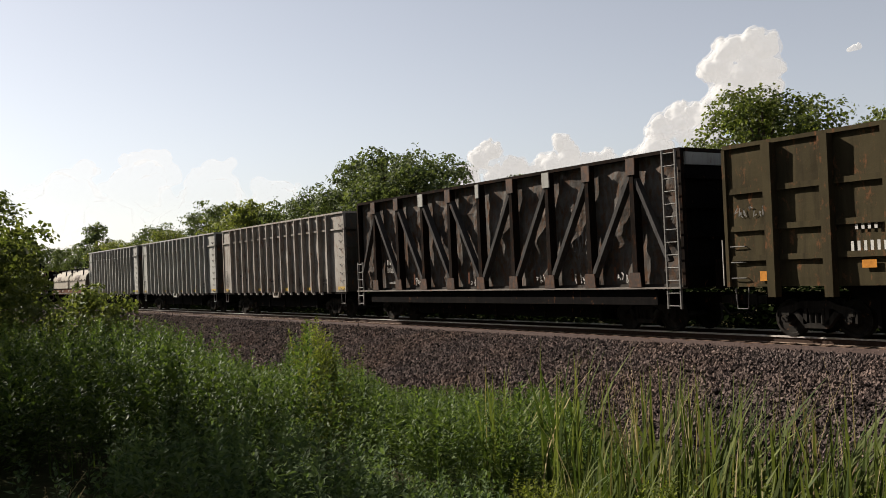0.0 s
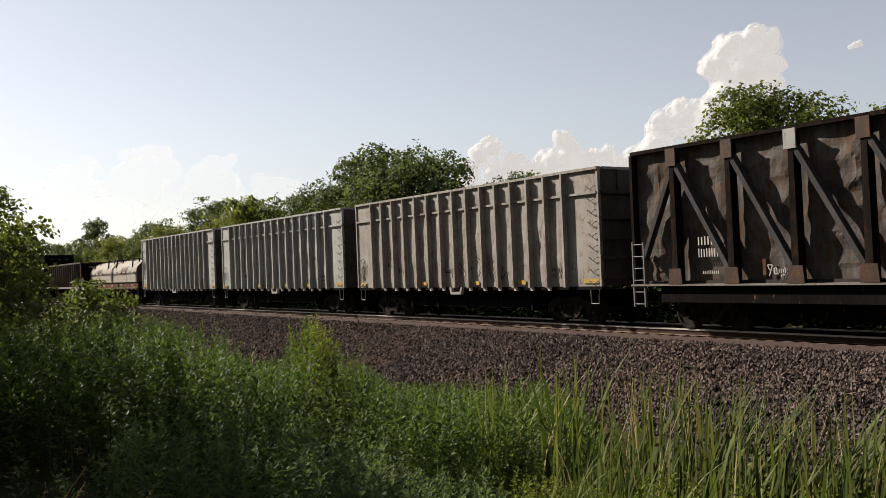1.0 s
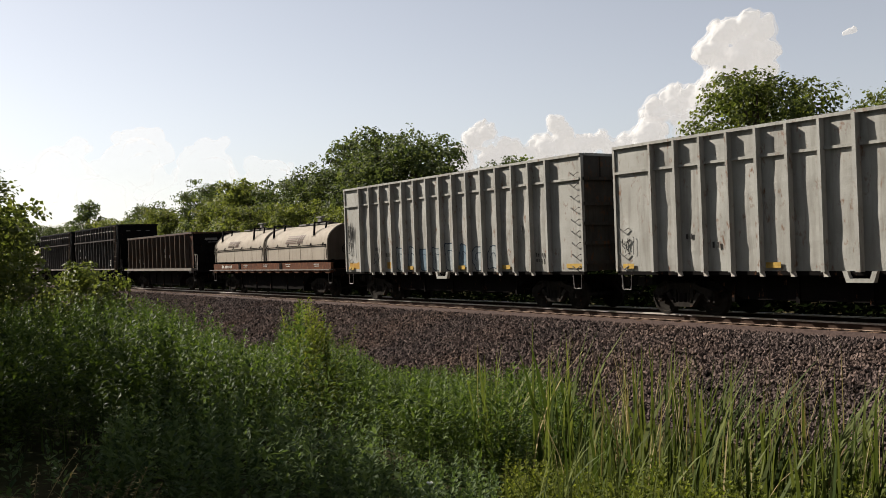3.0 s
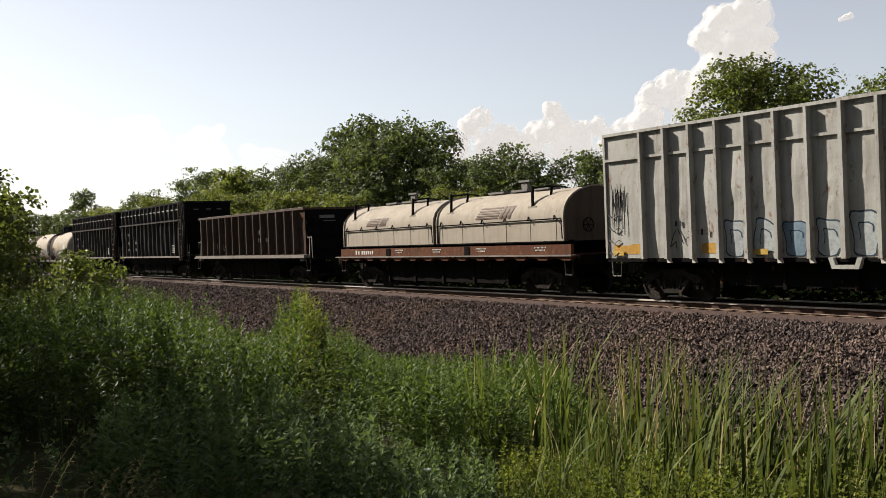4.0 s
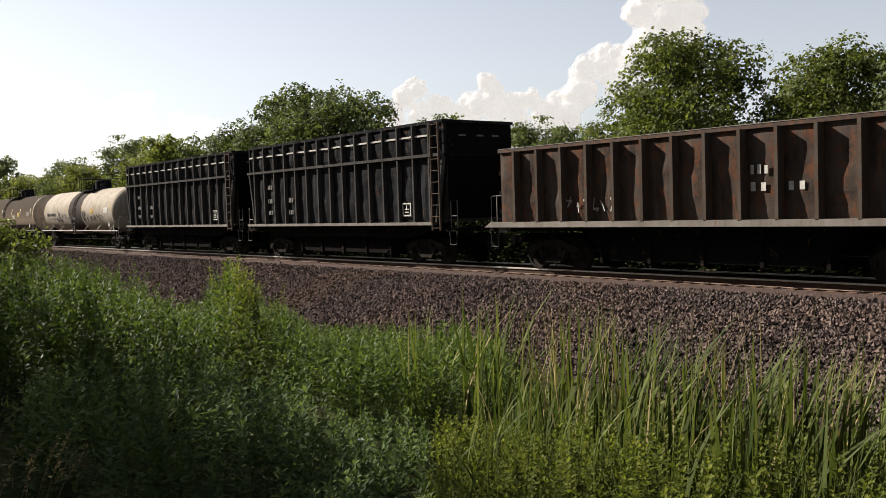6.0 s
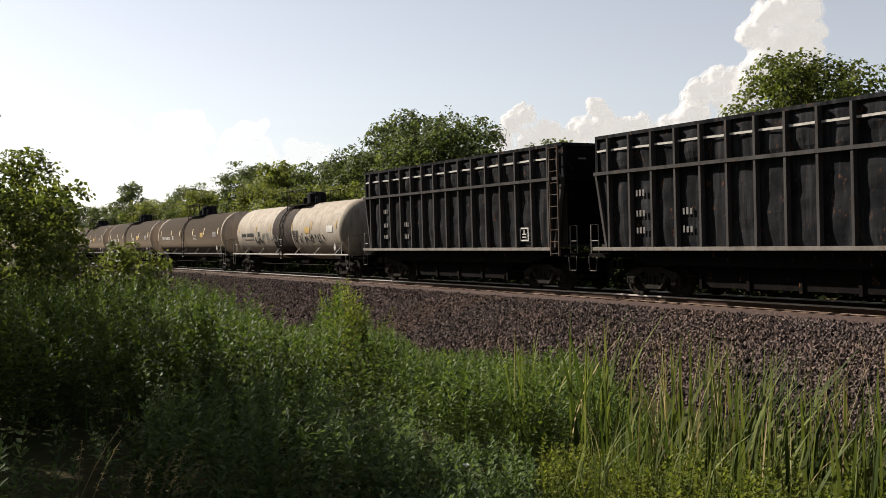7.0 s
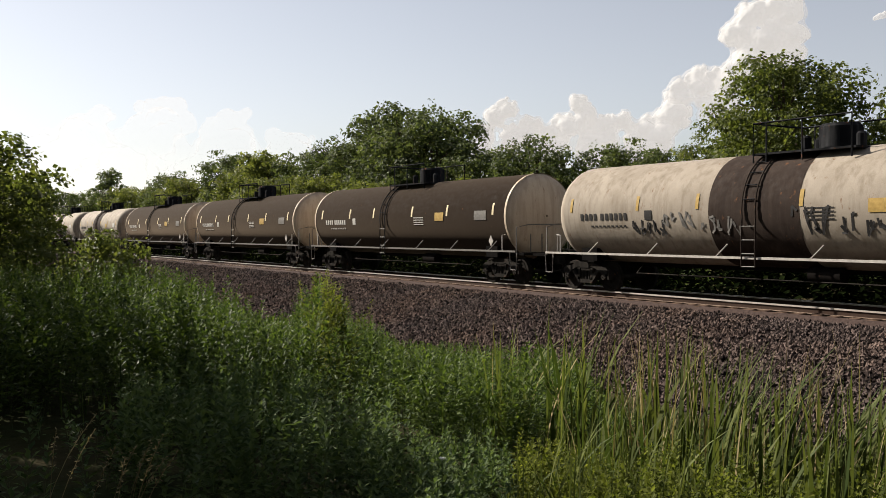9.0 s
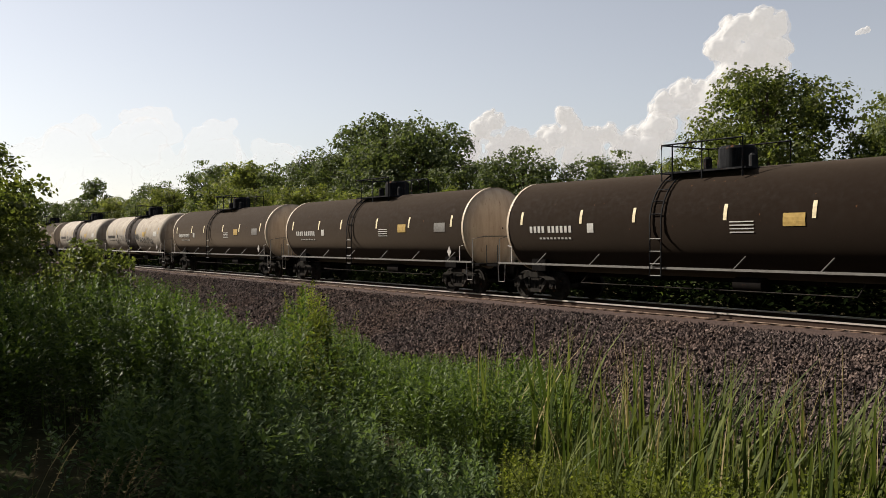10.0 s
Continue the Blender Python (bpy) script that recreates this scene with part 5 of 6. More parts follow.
# x, y, height over the ground, kind
TREES = [
    (-40.5, 54, 15.0, MAPLE, LM), (-46.5, 57, 10.2, MAPLE, LM), (-30.0, 56, 12.8, MAPLE, LM), (-34.5, 60, 10.5, BROAD, LB), (-22.0, 54, 12.0, BROAD, LB),
    (-51.0, 60, 8.6, PALE_T, LP), (-56.5, 60, 9.0, BROAD, LB), (-63.5, 60, 9.8, BROAD, LB), (-71.0, 57, 11.0, BROAD, LB), (-76.0, 60, 9.0, PALE_T, LP),
    (-80.0, 57, 10.6, BROAD, LB), (-88.5, 56, 15.8, BROAD, LB), (-96.5, 57, 17.2, BROAD, LB), (-104.0, 58, 15.4, BROAD, LB), (-113.0, 57, 14.6, BROAD, LB),
    (-121.0, 56, 13.4, BROAD, LB), (-130.0, 54, 13.6, PALE_T, LP), (-136.0, 56, 13.6, BROAD, LB), (-143.0, 54, 12.4, PALE_T, LP), (-153.0, 56, 15.2, BROAD, LB),
    (-163.0, 52, 11.5, PALE_T, LP), (-175.0, 54, 11.2, PALE_T, LP), (-190.0, 56, 13.8, BROAD, LB), (-205.0, 54, 11.2, PALE_T, LP), (-222.0, 56, 12.5, PALE_T, LP),
    (-236.0, 55, 18.4, SLIM, "slender dark tree standing above its neighbours"), (-250.0, 56, 13.0, BROAD, LB), (-270.0, 56, 13.0, BROAD, LB), (-300.0, 56, 14.0, BROAD, LB),
    (-335.0, 54, 14.0, BROAD, LB), (-380.0, 52, 14.0, PALE_T, LP), (-66.0, 46, 6.5, PALE_T, LP), (-88.0, 46, 7.2, PALE_T, LP), (-99.0, 47, 8.5, PALE_T, LP), (-111.0, 46, 8.8, PALE_T, LP),
]
for i, (x, y, h, kind, lab) in enumerate(TREES):
    tree("tree", x, y, -1.6, i * 77, kind[i % len(kind)], lab, (h + (1.6 if x < -45 else 0.6)) / {id(MAPLE): 13.5, id(PALE_T): 10.5, id(SLIM): 15.0}.get(id(kind), 13.0))


def thicket():
    """Low undergrowth along the foot of the trees and behind the track."""
    rng = np.random.default_rng(9)
    n = 42000
    x = -12 - 330 * rng.random(n) ** 1.6
    y = 40 + 16 * rng.random(n)
    clump = np.array([noise.noise((a * 0.16, b * 0.2, 5)) for a, b in zip(x, y)])
    top = 3.0 + 2.2 * clump
    z = -1.5 + top * rng.random(n) ** 0.5
    v1, f1 = leaf_cloud("a", np.stack([x, y, z], 1), 0.42 * rng.uniform(0.6, 1.4, n), 0, None, rng, aspect=0.8)
    tagged(new("undergrowth", mesh_from("undergrowth", v1, f1, tree_leaves)), "tangled green undergrowth below the trees", "undergrowth", kind="stuff")
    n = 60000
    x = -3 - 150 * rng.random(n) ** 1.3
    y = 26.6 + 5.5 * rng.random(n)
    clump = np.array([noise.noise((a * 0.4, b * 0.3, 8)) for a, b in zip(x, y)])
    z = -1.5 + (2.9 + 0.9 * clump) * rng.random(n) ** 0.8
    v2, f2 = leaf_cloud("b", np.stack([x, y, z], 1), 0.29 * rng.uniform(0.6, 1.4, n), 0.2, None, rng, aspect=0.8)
    tagged(new("hedge", mesh_from("hedge", v2, f2, shade_leaves)), "dense scrub beyond the track, its shade painted into the leaves", "undergrowth", kind="stuff")
    n = 2600
    x = -4 - 90 * rng.random(n) ** 1.3
    y = 23.4 + 1.8 * rng.random(n)
    clump = np.array([noise.noise((a * 0.45, 0.5, 18)) for a in x])
    keep = clump > 0.27
    x, y, clump = x[keep], y[keep], clump[keep]
    z = -0.5 + (0.5 + 1.6 * clump) * rng.random(len(x))
    v3, f3 = leaf_cloud("c", np.stack([x, y, z], 1), 0.13 * rng.uniform(0.6, 1.4, len(x)), 0.4, None, rng)
    tagged(new("trackside_weeds", mesh_from("trackside_weeds", v3, f3, weed_leaves)), "patches of green weeds at the far ballast edge", "weeds", kind="stuff")


thicket()


def top_limit(deg):
    """How high, in degrees from the eye, the stand of weeds reaches towards each side."""
    return np.interp(deg, [31, 45, 47, 49.5, 54.6, 60, 61.6, 63.2, 64.0, 65.2, 66.2, 68.4, 70, 71.7, 75, 92],
                     [-12.5, -11.5, -10.0, -7.0, -7.0, -6.9, -5.4, -4.8, -2.6, -2.5, -4.8, -5.2, -4.0, -2.7, -1.8, -1.5])


def near_limit(deg):
    """The same for the plants close by."""
    return np.interp(deg, [20, 40, 46, 49, 57, 60, 66, 74, 77, 92], [-13.0, -12.0, -12.5, -15.5, -14.0, -9.5, -8.0, -7.2, -9.5, -9.0])


def weeds():
    """Knee- to chest-high leafy weeds on the bank before the track: stems with whorls of narrow leaves."""
    rng = np.random.default_rng(15)
    sets = {"far": ([], [], [0]), "lit": ([], [], [0]), "spire": ([], [], [0]), "herb": ([], [], [0])}
    plants = []
    for _ in range(4400):       # dense stand farther off
        plants.append((8.0 + 17 * rng.random() ** 0.9, rng.uniform(21, 92), "far", 0))
    for _ in range(28):         # a tall group that stands out of the rest; brighter leaves stand for sunlight
        plants.append((rng.uniform(11, 12.6), rng.normal(64.5, 0.65), "lit", 1))
    for _ in range(120):        # blue green spires close by
        plants.append((math.sqrt(rng.uniform(4.6 ** 2, 8.4 ** 2)), rng.uniform(60.5, 76), "spire", 0))
    for _ in range(60):
        plants.append((math.sqrt(rng.uniform(3.8 ** 2, 8.4 ** 2)), rng.uniform(75, 92), "spire", 0))
    for _ in range(300):        # low growth in the hollow
        d, deg = rng.uniform(3.7, 7.6), rng.uniform(46, 62)
        plants.append((d, deg, "herb" if deg < 53 else "spire", 2))
    for _ in range(600):        # low yellow green herbs among the grass
        plants.append((rng.uniform(3.9, 8.5), rng.uniform(20, 49), "herb", 3))
    for d, deg, kind, way in plants:
        az = radians(deg)
        x, y = -d * math.sin(az), d * math.cos(az)
        if y > 13.9 or y < 0.2 or (kind == "far" and rng.random() > np.interp(deg, [31, 40, 46, 50, 92], [0.1, 0.2, 0.6, 1, 1])):
            continue
        patch = noise.noise((x * 0.75, y * 0.75, 11.0)) + 0.6 * noise.noise((x * 0.3, y * 0.3, 31.0))
        if kind == "far" and patch < -0.30 and way == 0:     # gaps between the clumps
            continue
        g = height(GROUND, y)
        near = kind in ("spire", "herb")
        limit = near_limit(deg) if near else top_limit(deg)
        cap = EYE + math.tan(radians(limit - abs(rng.normal(0, 1.3 if near else 0.9)))) * d - g
        tall = min(rng.uniform(0.9, 1.65) * (0.95 + 0.6 * patch), cap)
        if way == 1:
            tall = min(rng.uniform(1.5, 2.1), cap)
        elif way == 2:
            tall = min(rng.uniform(0.3, 0.5), max(cap, 0.36))
        elif way == 3:
            tall = min(rng.uniform(0.35, 0.8), max(cap, 0.36))
        if tall < 0.3:
            continue
        V, F, count = sets[kind]
        off = count[0]
        lean0 = rng.normal(0, 0.10, 2)
        for branch in range(3 if kind == "herb" else 2):
            lean = lean0 + (rng.normal(0, 0.14, 2) if branch else 0)
            h = tall * (1 if branch == 0 else rng.uniform(0.5, 0.92))
            nodes = max(3, int(h / {"far": 0.043, "lit": 0.040, "spire": 0.040, "herb": 0.036}[kind]))
            per = 4
            u = 0.10 + 0.90 * np.repeat((np.arange(nodes) + 0.5) / nodes, per)
            n = len(u)
            a = np.repeat(np.arange(nodes) * 1.1, per) + np.tile(np.arange(per) * 1.57, nodes) + rng.normal(0, 0.3, n)
            stem = np.stack([x + lean[0] * u * h, y + lean[1] * u * h, g + u * h], 1)
            size = (0.027 + 0.054 * np.sin(np.pi * np.clip(1.02 - u, 0, 1)) ** 0.7) * rng.uniform(0.6, 1.35, n) * {"far": 0.95, "lit": 0.95, "spire": 0.80, "herb": 0.62}[kind]
            tilt = 0.35 + 0.5 * u + rng.normal(0, 0.3, n)
            along = np.stack([np.cos(a) * np.cos(tilt), np.sin(a) * np.cos(tilt), np.sin(tilt)], 1)
            side = np.stack([-np.sin(a), np.cos(a), rng.normal(0, 0.3, n)], 1)
            S = size[:, None]
            W = S * {"far": 0.40, "lit": 0.42, "spire": 0.44, "herb": 0.55}[kind]
            c = stem + along * (0.012 + (rng.random((n, 1)) * 0.10 * (1.05 - u[:, None]) if not near else 0))
            p = [c, c + along * S * 0.45 + side * W * 0.5, c + along * S - np.array([0, 0, 1]) * S * 0.18, c + along * S * 0.45 - side * W * 0.5]
            V.append(np.stack(p, 1).reshape(-1, 3))
            i4 = np.arange(n)[:, None] * 4 + off
            F.append(np.concatenate([i4 + np.array([[0, 1, 2]]), i4 + np.array([[0, 2, 3]])], 1).reshape(-1, 3))
            off += 4 * n
            r = 0.005
            V.append(np.array([(x - r, y, g), (x + r, y, g), (x + lean[0] * h, y + lean[1] * h, g + h)]))
            F.append(np.array([(off, off + 1, off + 2)]))
            off += 3
        count[0] = off
    for kind, name, mat_, label in (("far", "weeds", weed_leaves, "thick stand of tall green leafy weeds"),
                                    ("lit", "tall_weeds", herb_leaves, "tall yellow green weeds that overtop their neighbours, sunlight painted in"),
                                    ("spire", "slender_weeds", spire_leaves, "slender blue green weeds in upright spires"),
                                    ("herb", "low_herbs", herb_leaves, "low yellow green herbs among the grass")):
        tagged(new(name, mesh_from(name, np.concatenate(sets[kind][0]), np.concatenate(sets[kind][1]), mat_)), label, "weeds", kind="stuff")


weeds()


def blades_of(spots, rng, width, bend_mean, V, F):
    """Long tapering blades. spots: foot x, foot y, height, heading of the bend."""
    for bx, by, tall, a in spots:
        g = height(GROUND, by)
        bend = abs(rng.normal(bend_mean, 0.2))
        w = width * rng.uniform(0.5, 1.3)
        side = np.array([-math.sin(a + 0.7), math.cos(a + 0.7), 0])
        off = len(V)
        for k in range(6):
            u = k / 5
            c = np.array([bx + math.cos(a) * bend * tall * u ** 2.2, by + math.sin(a) * bend * tall * u ** 2.2, g + tall * (u - 0.25 * bend * u ** 3)])
            ww = w * (1 - u ** 3) * 0.5 + 0.0005
            V += [c - side * ww, c + side * ww]
        F += [(off + 2 * k, off + 2 * k + 1, off + 2 * k + 3, off + 2 * k + 2) for k in range(5)]


def grass(name, tufts, blades, spread, material, az_range, d_range, tall_range, width, top_mean, top_spread, label, seed):
    """Thin growth of bent blades whose tips stay under an uneven height, in degrees from the eye."""
    rng = np.random.default_rng(seed)
    spots, done = [], 0
    while done < tufts:
        d, az = rng.uniform(*d_range), radians(rng.uniform(*az_range))
        x, y = -d * math.sin(az), d * math.cos(az)
        if y > 13.4:
            continue
        done += 1
        top, lean = top_mean + rng.normal(0, top_spread), rng.uniform(0, 6.28)
        for _ in range(blades):
            bx, by = x + rng.normal(0, spread), y + rng.normal(0, spread)
            tall = min(rng.uniform(*tall_range), EYE + math.tan(radians(top + rng.normal(0, 0.5))) * math.hypot(bx, by) - height(GROUND, by))
            if tall > 0.2:
                spots.append((bx, by, tall, lean + rng.normal(0, 1.2)))
    V, F = [], []
    blades_of(spots, rng, width, 0.16, V, F)
    tagged(new(name, mesh_from(name, np.array(V), F, material)), label, "grass", kind="stuff")


def reed_tufts():
    """Tall clumps of broad-bladed grass on the bank: heading, distance, height of the tips in degrees, blades, spread."""
    rng = np.random.default_rng(3)
    green, dry = [], []
    for deg, d, top, n, spread in ((53.2, 9.0, -6.0, 16, 0.09), (49.6, 8.0, -5.0, 22, 0.13), (44.6, 7.6, -6.2, 18, 0.14), (42.4, 7.0, -6.4, 30, 0.16), (40.4, 6.6, -7.3, 26, 0.16),
                                   (38.6, 7.4, -8.6, 16, 0.12), (37.0, 6.4, -8.0, 24, 0.15), (35.3, 6.8, -9.4, 18, 0.13), (33.8, 6.2, -8.0, 34, 0.17), (31.2, 6.0, -8.8, 26, 0.15), (28.6, 6.2, -8.4, 26, 0.16),
                                   (26.0, 6.4, -8.6, 24, 0.16), (23.5, 6.0, -8.2, 24, 0.16), (47.0, 6.4, -9.8, 10, 0.14), (43.0, 5.6, -10.6, 9, 0.14), (38.0, 5.4, -10.8, 12, 0.12), (34.6, 5.2, -11.0, 12, 0.12), (30.0, 5.2, -11.0, 12, 0.12)):
        az = radians(deg)
        for i in range(int(n * 1.5)):
            bx, by = -d * math.sin(az) + rng.normal(0, spread), d * math.cos(az) + rng.normal(0, spread)
            reach = EYE + math.tan(radians(top + 0.9 - abs(rng.normal(0, 1.5)))) * math.hypot(bx, by) - height(GROUND, by)
            if reach > 0.25:
                (dry if rng.random() < 0.09 else green).append((bx, by, reach, rng.uniform(-1.2, 1.2)))
    for name, spots, material, width, label in (("tall_grass", green, grass_blades, 0.032, "tall clumps of broad-bladed green grass"), ("dry_grass", dry, dry_stalks, 0.015, "dry pale grass blades among the green")):
        V, F = [], []
        blades_of(spots, rng, width, 0.16, V, F)
        tagged(new(name, mesh_from(name, np.array(V), F, material)), label, "grass", kind="stuff")


reed_tufts()
grass("short_grass", 430, 11, 0.16, grass_blades, (20, 50), (4.3, 12), (0.25, 0.8), 0.011, -11.2, 1.2, "short thin grass among the stones", 7)
grass("bank_grass", 110, 6, 0.12, weed_leaves, (45, 80), (7, 19), (0.5, 1.1), 0.012, -6.5, 1.6, "thin green grass between the weeds", 4)
grass("dry_stems", 16, 3, 0.08, dry_stalks, (30, 50), (6.5, 9), (1.1, 2.2), 0.010, -6.6, 1.0, "dry pale grass stalks", 5)


def seed_heads():
    """Grass stalks in the shade, each with a feathery drooping head."""
    rng = np.random.default_rng(6)
    m = M()
    for _ in range(11):
        d, az = rng.uniform(3.6, 4.3), radians(rng.uniform(75.5, 82))
        x, y = -d * math.sin(az), d * math.cos(az)
        g, tall = height(GROUND, y), EYE + math.tan(radians(rng.uniform(-12.5, -9.5))) * d - height(GROUND, y)
        a, bend = rng.normal(0.6, 0.5), rng.uniform(0.15, 0.32)
        pts = [(x + math.cos(a) * bend * tall * u ** 2.4, y + math.sin(a) * bend * tall * u ** 2.4, g + tall * (u - 0.2 * bend * u ** 3)) for u in [k / 9 for k in range(10)]]
        m.tube(pts, 0.0022, 4, 0.001)
        for k in range(26):
            u = 0.78 + 0.22 * k / 26
            i = min(8, int(u * 9))
            q = u * 9 - i
            c = Vector(pts[i]).lerp(Vector(pts[i + 1]), q)
            w = Vector((rng.normal(0, 1), rng.normal(0, 1), rng.normal(0.3, 0.6))).normalized()
            s1 = w.cross(Vector((0.3, 0.2, 1))).normalized() * 0.0028
            tip = c + w * rng.uniform(0.010, 0.024)
            m.face(c, c.lerp(tip, 0.5) + s1, tip, c.lerp(tip, 0.5) - s1)
    tagged(new("seed_stalks", m.mesh("seed_stalks", dry_stalks)), "pale seeding grass stalks in the shade", "grass", kind="stuff")


seed_heads()


def white_flower(x, y, tall):
    """A single small white bloom on a thin stem above the low growth."""
    g = height(GROUND, y)
    flower = tagged(new("white_flower"), "small white flower on a thin green stem", "flower")
    flower.matrix_basis = pose(x, y, g)
    part("stem", M().tube([(0, 0, -0.03), (0.01, 0, tall * 0.6), (0.0, 0.01, tall)], 0.003, 5), spire_leaves, flower)
    bloom = M()
    for i in range(6):
        a = i * 1.047
        c, d = math.cos(a), math.sin(a)
        tip = (0.022 * c, 0.01 + 0.022 * d, tall + 0.018)
        bloom.face((0, 0.01, tall - 0.002), (0.014 * c - 0.009 * d, 0.01 + 0.014 * d + 0.009 * c, tall + 0.012), tip, (0.014 * c + 0.009 * d, 0.01 + 0.014 * d - 0.009 * c, tall + 0.012))
    part("petals", bloom, petal_white, flower, "white petals")


white_flower(-4.2, 2.69, 0.5)


# ---- the shrub beside the track ----
def shrub(name, x, y, tall, wide, leaf, count, seed, label):
    t = tagged(new(name), label, "shrub")
    wood, crown = tree_meshes(seed, tall, wide, leaf, count, bush_leaves, 0.10, 14)
    t.matrix_basis = pose(x, y, height(GROUND, y) - 0.05)
    for n, me in (("stems", wood), ("crown", crown)):
        o = new(n, me)
        o.parent = t
    return t


shrub("shrub", -17.5, 1.4, 3.3, 1.9, 0.09, 14000, 61, "large leafy shrub with sunlit twigs by the track")
shrub("shrub", -19.5, 4.4, 2.0, 0.95, 0.09, 5000, 62, "low leafy shrub with pale green leaves")
shrub("shrub", -24.0, 3.1, 3.3, 1.5, 0.11, 8000, 64, "low leafy shrub with pale green leaves")
shrub("shrub", -15.5, -1.0, 5.0, 2.7, 0.10, 17000, 63, "large leafy shrub with sunlit twigs by the track")


SHADE = tree_meshes(71, 9.6, 2.5, 0.26, 5200, tree_leaves, 0.2, 22)
tree("tree", -15.0, -3.9, 0.35, 40, SHADE, "narrow leafy tree that shades the weeds beside it", group="trees on the bank")


# ---- added unseen leaf wall behind the viewpoint, which cuts skylight on the train ----
def woods():
    rng = np.random.default_rng(19)
    n = 36000
    s = rng.uniform(0, 200, n)                       # along the edge: from far down the line, behind the viewpoint, round to the other side
    x = np.where(s < 150, -118 + s, 32 + 4 * np.sin(s))
    y = np.where(s < 150, -15.0, -15 + (s - 150) * 0.62)
    top = 21 + 4.5 * np.array([noise.noise((a * 0.11, 0.3, 4)) for a in s]) + 2.0 * np.array([noise.noise((a * 0.45, 0.7, 9)) for a in s])
    x, y = x + rng.normal(0, 1.3, n), y - np.abs(rng.normal(0, 1.6, n))
    z = 0.3 + top * rng.random(n) ** 0.8
    v, f = leaf_cloud("w", np.stack([x, y, z], 1), 0.85 * rng.uniform(0.6, 1.4, n), -0.1, None, rng, aspect=0.8)
    tagged(new("skylight_screen", mesh_from("skylight_screen", v, f, tree_leaves)), "added unseen wall of leaves that holds back skylight", "woods", kind="stuff")


woods()


# ---- clouds far off ----
def cloud_material(name, thin, lo, hi):
    """Vapour whose sunlit brightness is partly emission; thins out downwards and at its ragged edges."""
    m, nt, bsdf = nodes_of(name)
    bsdf.inputs["Base Color"].default_value = (0.22, 0.215, 0.21, 1)
    bsdf.inputs["Roughness"].default_value = 1.0
    bsdf.inputs["Specular IOR Level"].default_value = 0.0
    bsdf.inputs["Emission Color"].default_value = (1.0, 0.95, 0.9, 1)
    bsdf.inputs["Emission Strength"].default_value = 0.25
    tc = nt.nodes.new("ShaderNodeTexCoord")
    sep = nt.nodes.new("ShaderNodeSeparateXYZ")
    nt.links.new(tc.outputs["Object"], sep.inputs[0])
    mp = nt.nodes.new("ShaderNodeMapRange")
    mp.inputs["From Min"].default_value, mp.inputs["From Max"].default_value = lo, hi
    mp.inputs["To Min"].default_value, mp.inputs["To Max"].default_value = 0.0, thin
    nt.links.new(sep.outputs["Z"], mp.inputs["Value"])
    tr = nt.nodes.new("ShaderNodeBsdfTransparent")
    mx = nt.nodes.new("ShaderNodeMixShader")
    nt.links.new(mp.outputs[0], mx.inputs[0])
    nt.links.new(tr.outputs[0], mx.inputs[1])
    nt.links.new(bsdf.outputs[0], mx.inputs[2])
    nt.links.new(mx.outputs[0], nt.nodes["Material Output"].inputs["Surface"])
    return m


def cloud(az, el, lumps, seed, material, fluff=26, voxel=6.5, dist=3600.0, puff=1.0):
    """A heap of cumulus: rounded lumps (degrees to the left, degrees up, degrees radius), grown together and roughened."""
    rng = np.random.default_rng(seed)
    bm = bmesh.new()
    for da, de, rad in lumps:
        for i in range(fluff):
            q = rng.normal(0, 1, 3)
            q /= np.linalg.norm(q)
            far = rng.uniform(0.2, 0.95)
            a, e = radians(az + da + q[0] * rad * far), radians(el + de + q[2] * rad * far)
            c = Vector((-math.sin(a) * math.cos(e), math.cos(a) * math.cos(e), math.sin(e))) * (dist + q[1] * radians(rad) * dist * 0.6)
            bmesh.ops.create_icosphere(bm, subdivisions=2, radius=dist * radians(rad) * rng.uniform(0.3, 0.58) * (1.3 - far) * puff, matrix=Matrix.Translation(c))
    me = bpy.data.meshes.new("cloud")
    bm.to_mesh(me)
    bm.free()
    ob = new("cloud", me)
    grow = ob.modifiers.new("grow", "REMESH")
    grow.mode, grow.voxel_size = "VOXEL", voxel
    me = bpy.data.meshes.new_from_object(ob.evaluated_get(bpy.context.evaluated_depsgraph_get()))
    ob.modifiers.clear()
    ob.data = me
    for v in me.vertices:
        p = v.co * (1 / 40.0)
        for k, s in ((1.0, 9.0), (2.6, 4.5), (6.0, 1.6)):
            v.co += Vector((noise.noise(p * k), noise.noise(p * k + Vector((7, 1, 3))), noise.noise(p * k + Vector((2, 9, 5))))) * s
    me.materials.clear()
    me.materials.append(material)
    me.shade_smooth()
    tagged(ob, "white heaped summer cloud, sunlit on one flank", "cloud", kind="structure")


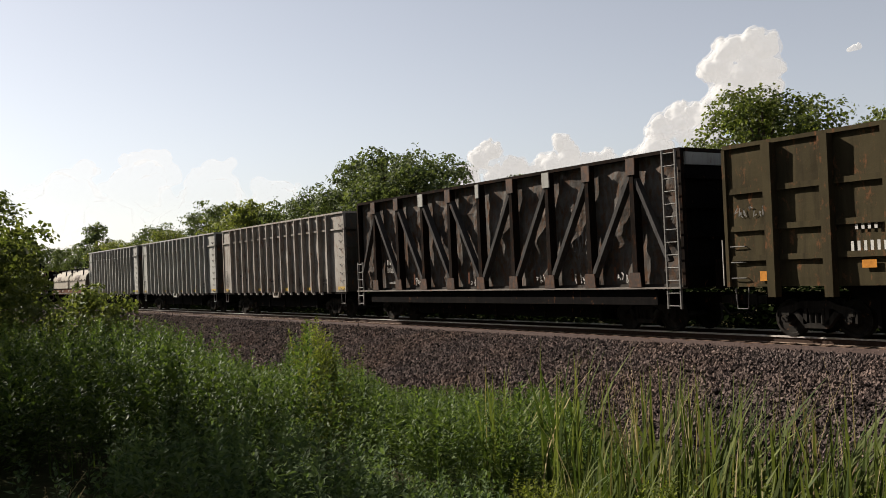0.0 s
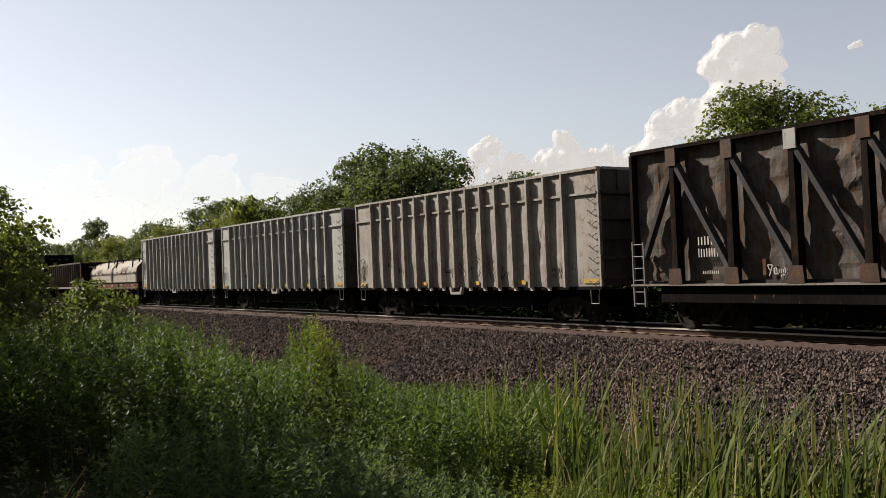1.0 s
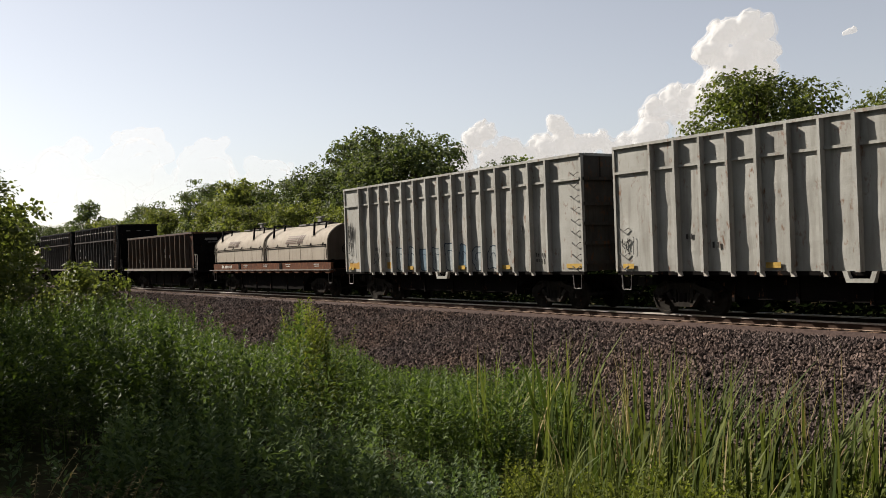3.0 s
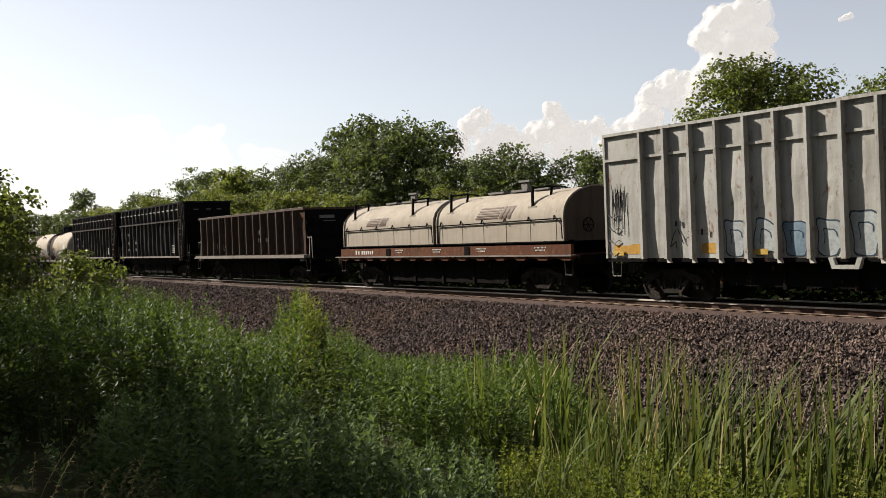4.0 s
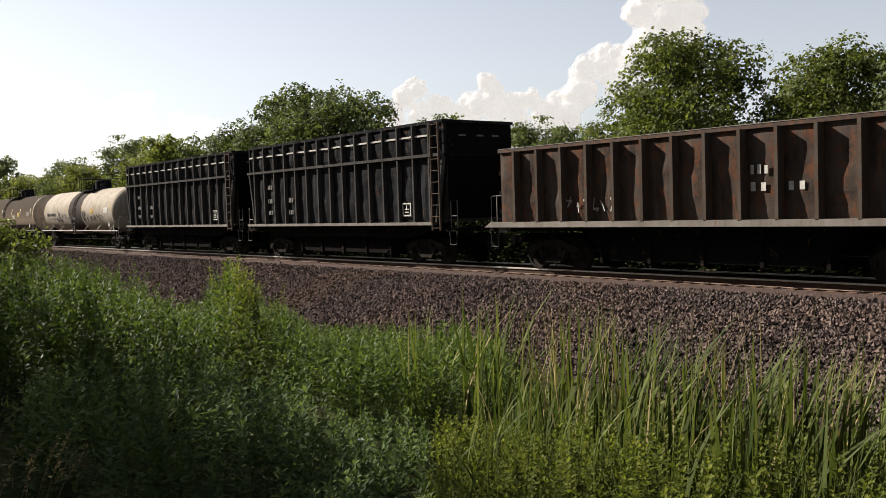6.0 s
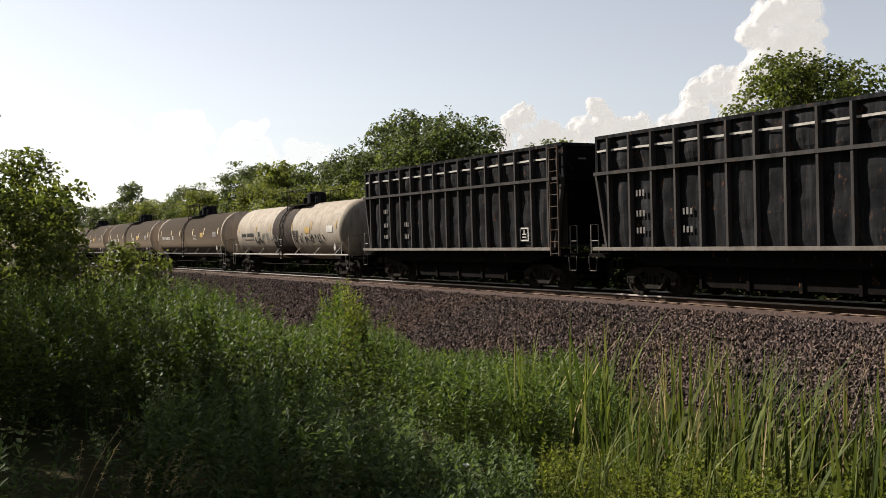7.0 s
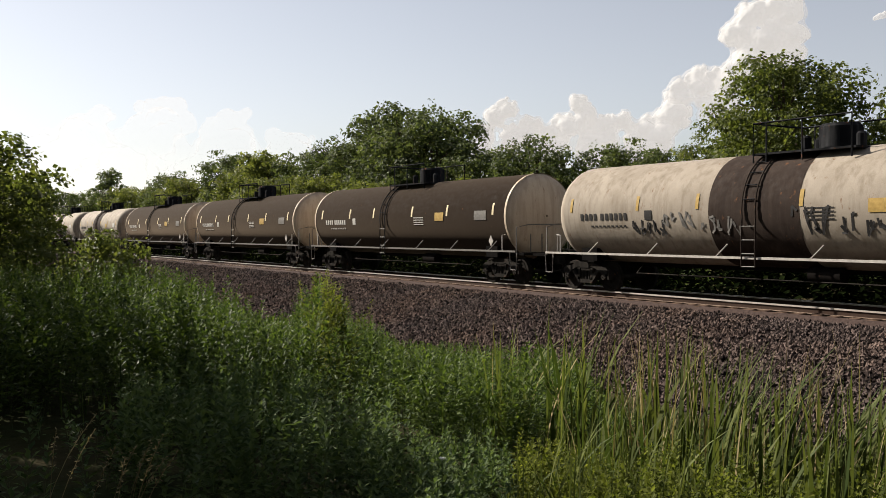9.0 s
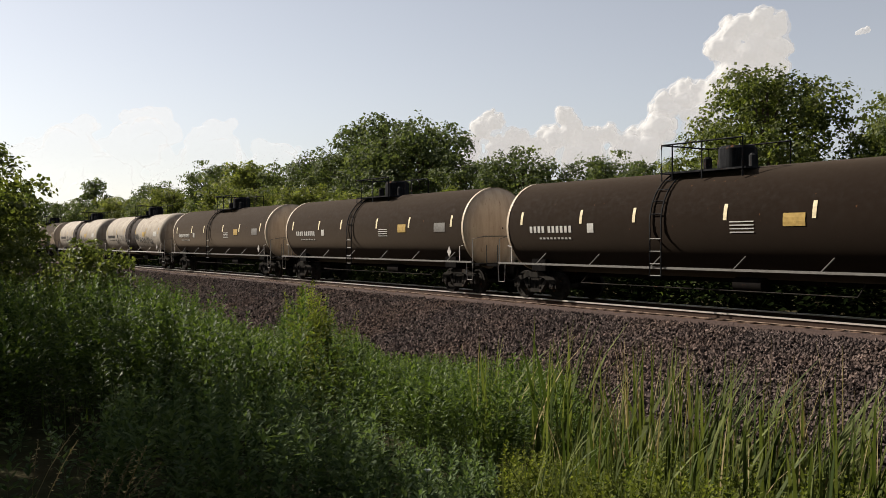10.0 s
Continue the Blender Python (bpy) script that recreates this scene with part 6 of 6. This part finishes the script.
tall_cloud = cloud_material("tall_cloud", 0.95, 330, 560)
low_cloud = cloud_material("low_cloud", 0.93, 20, 330)
haze_cloud = cloud_material("cloud_fringe", 0.34, 330, 560)
low_fringe = cloud_material("low_cloud_fringe", 0.3, 20, 330)
wisp_cloud = cloud_material("wisp_cloud", 0.5, 600, 700)
veil_cloud = cloud_material("veil_cloud", 0.30, 150, 560)
# the veil's brightness is almost all emission
veil = veil_cloud.node_tree.nodes["Principled BSDF"]
veil.inputs["Base Color"].default_value, veil.inputs["Emission Strength"].default_value = (0.02, 0.02, 0.02, 1), 0.44
HEAP = ((-1.6, 3.2, 1.0), (-0.9, 3.6, 0.9), (0.3, 3.3, 1.0), (1.3, 2.2, 0.9), (0.6, 2.4, 1.1), (-0.6, 2.0, 1.3), (-1.9, 2.0, 0.9), (-1.4, 0.6, 1.3), (0.4, 0.6, 1.4), (-1.0, -0.8, 1.6), (1.4, -0.6, 1.4), (3.2, -0.4, 1.1), (4.4, -1.0, 1.1), (2.0, -2.0, 1.6))
BANK = ((2.0, 0.8, 1.2), (-0.3, 0.8, 1.2), (-3.0, 0.6, 1.3), (-6.6, 0.8, 1.3), (4.2, 0.0, 1.2), (2.6, 2.7, 0.8), (3.4, 2.2, 0.8), (4.2, 1.2, 0.8), (1.2, 1.4, 1.0), (-1.8, 3.0, 0.7), (-2.2, 2.2, 0.8), (-1.0, 1.4, 1.1), (-3.4, 1.4, 1.0), (-4.4, 1.8, 0.8), (-5.6, 1.2, 1.1), (-7.4, 2.2, 1.1), (0.6, 0, 1.5), (-2.6, 0, 1.5), (-5.6, 0, 1.5))
cloud(38.3, 9.0, HEAP, 1, tall_cloud)
cloud(38.3, 9.0, HEAP, 1, haze_cloud, puff=1.3, voxel=8.0)
cloud(50.5, 4.6, BANK, 2, low_cloud)
cloud(50.5, 4.6, BANK, 2, low_fringe, puff=1.3, voxel=8.0)
cloud(32.0, 11.5, ((0, 0, 0.3), (-0.4, 0.15, 0.25)), 3, wisp_cloud, voxel=3.0)
cloud(70.0, 5.0, ((0, 0, 2.4), (4, 0.8, 2.2), (8, 0.6, 2.0), (-3.5, -0.5, 2.0), (-6.5, -1.2, 1.8), (2, -2, 2.4), (-2, -2, 2.4), (6, -1.5, 2.4), (10, -1.0, 2.4)), 4, veil_cloud, voxel=9.0)


# ---- the train's motion ----
def motions():
    for car, u in cars:
        walk(car, [(t, pose(u + SPEED * t, T, 0)) for t in (0.0, 5.0, 10.0)])
    turn = math.degrees(SPEED / WHEEL_R)
    for i, (w, x) in enumerate(wheels):
        start = 360 * hash01(i, 4)
        walk(w, [(k / FPS, pose(x, 0, WHEEL_R) @ Matrix.Rotation(radians(start + turn * k / FPS), 4, "Y")) for k in range(301)])


motions()
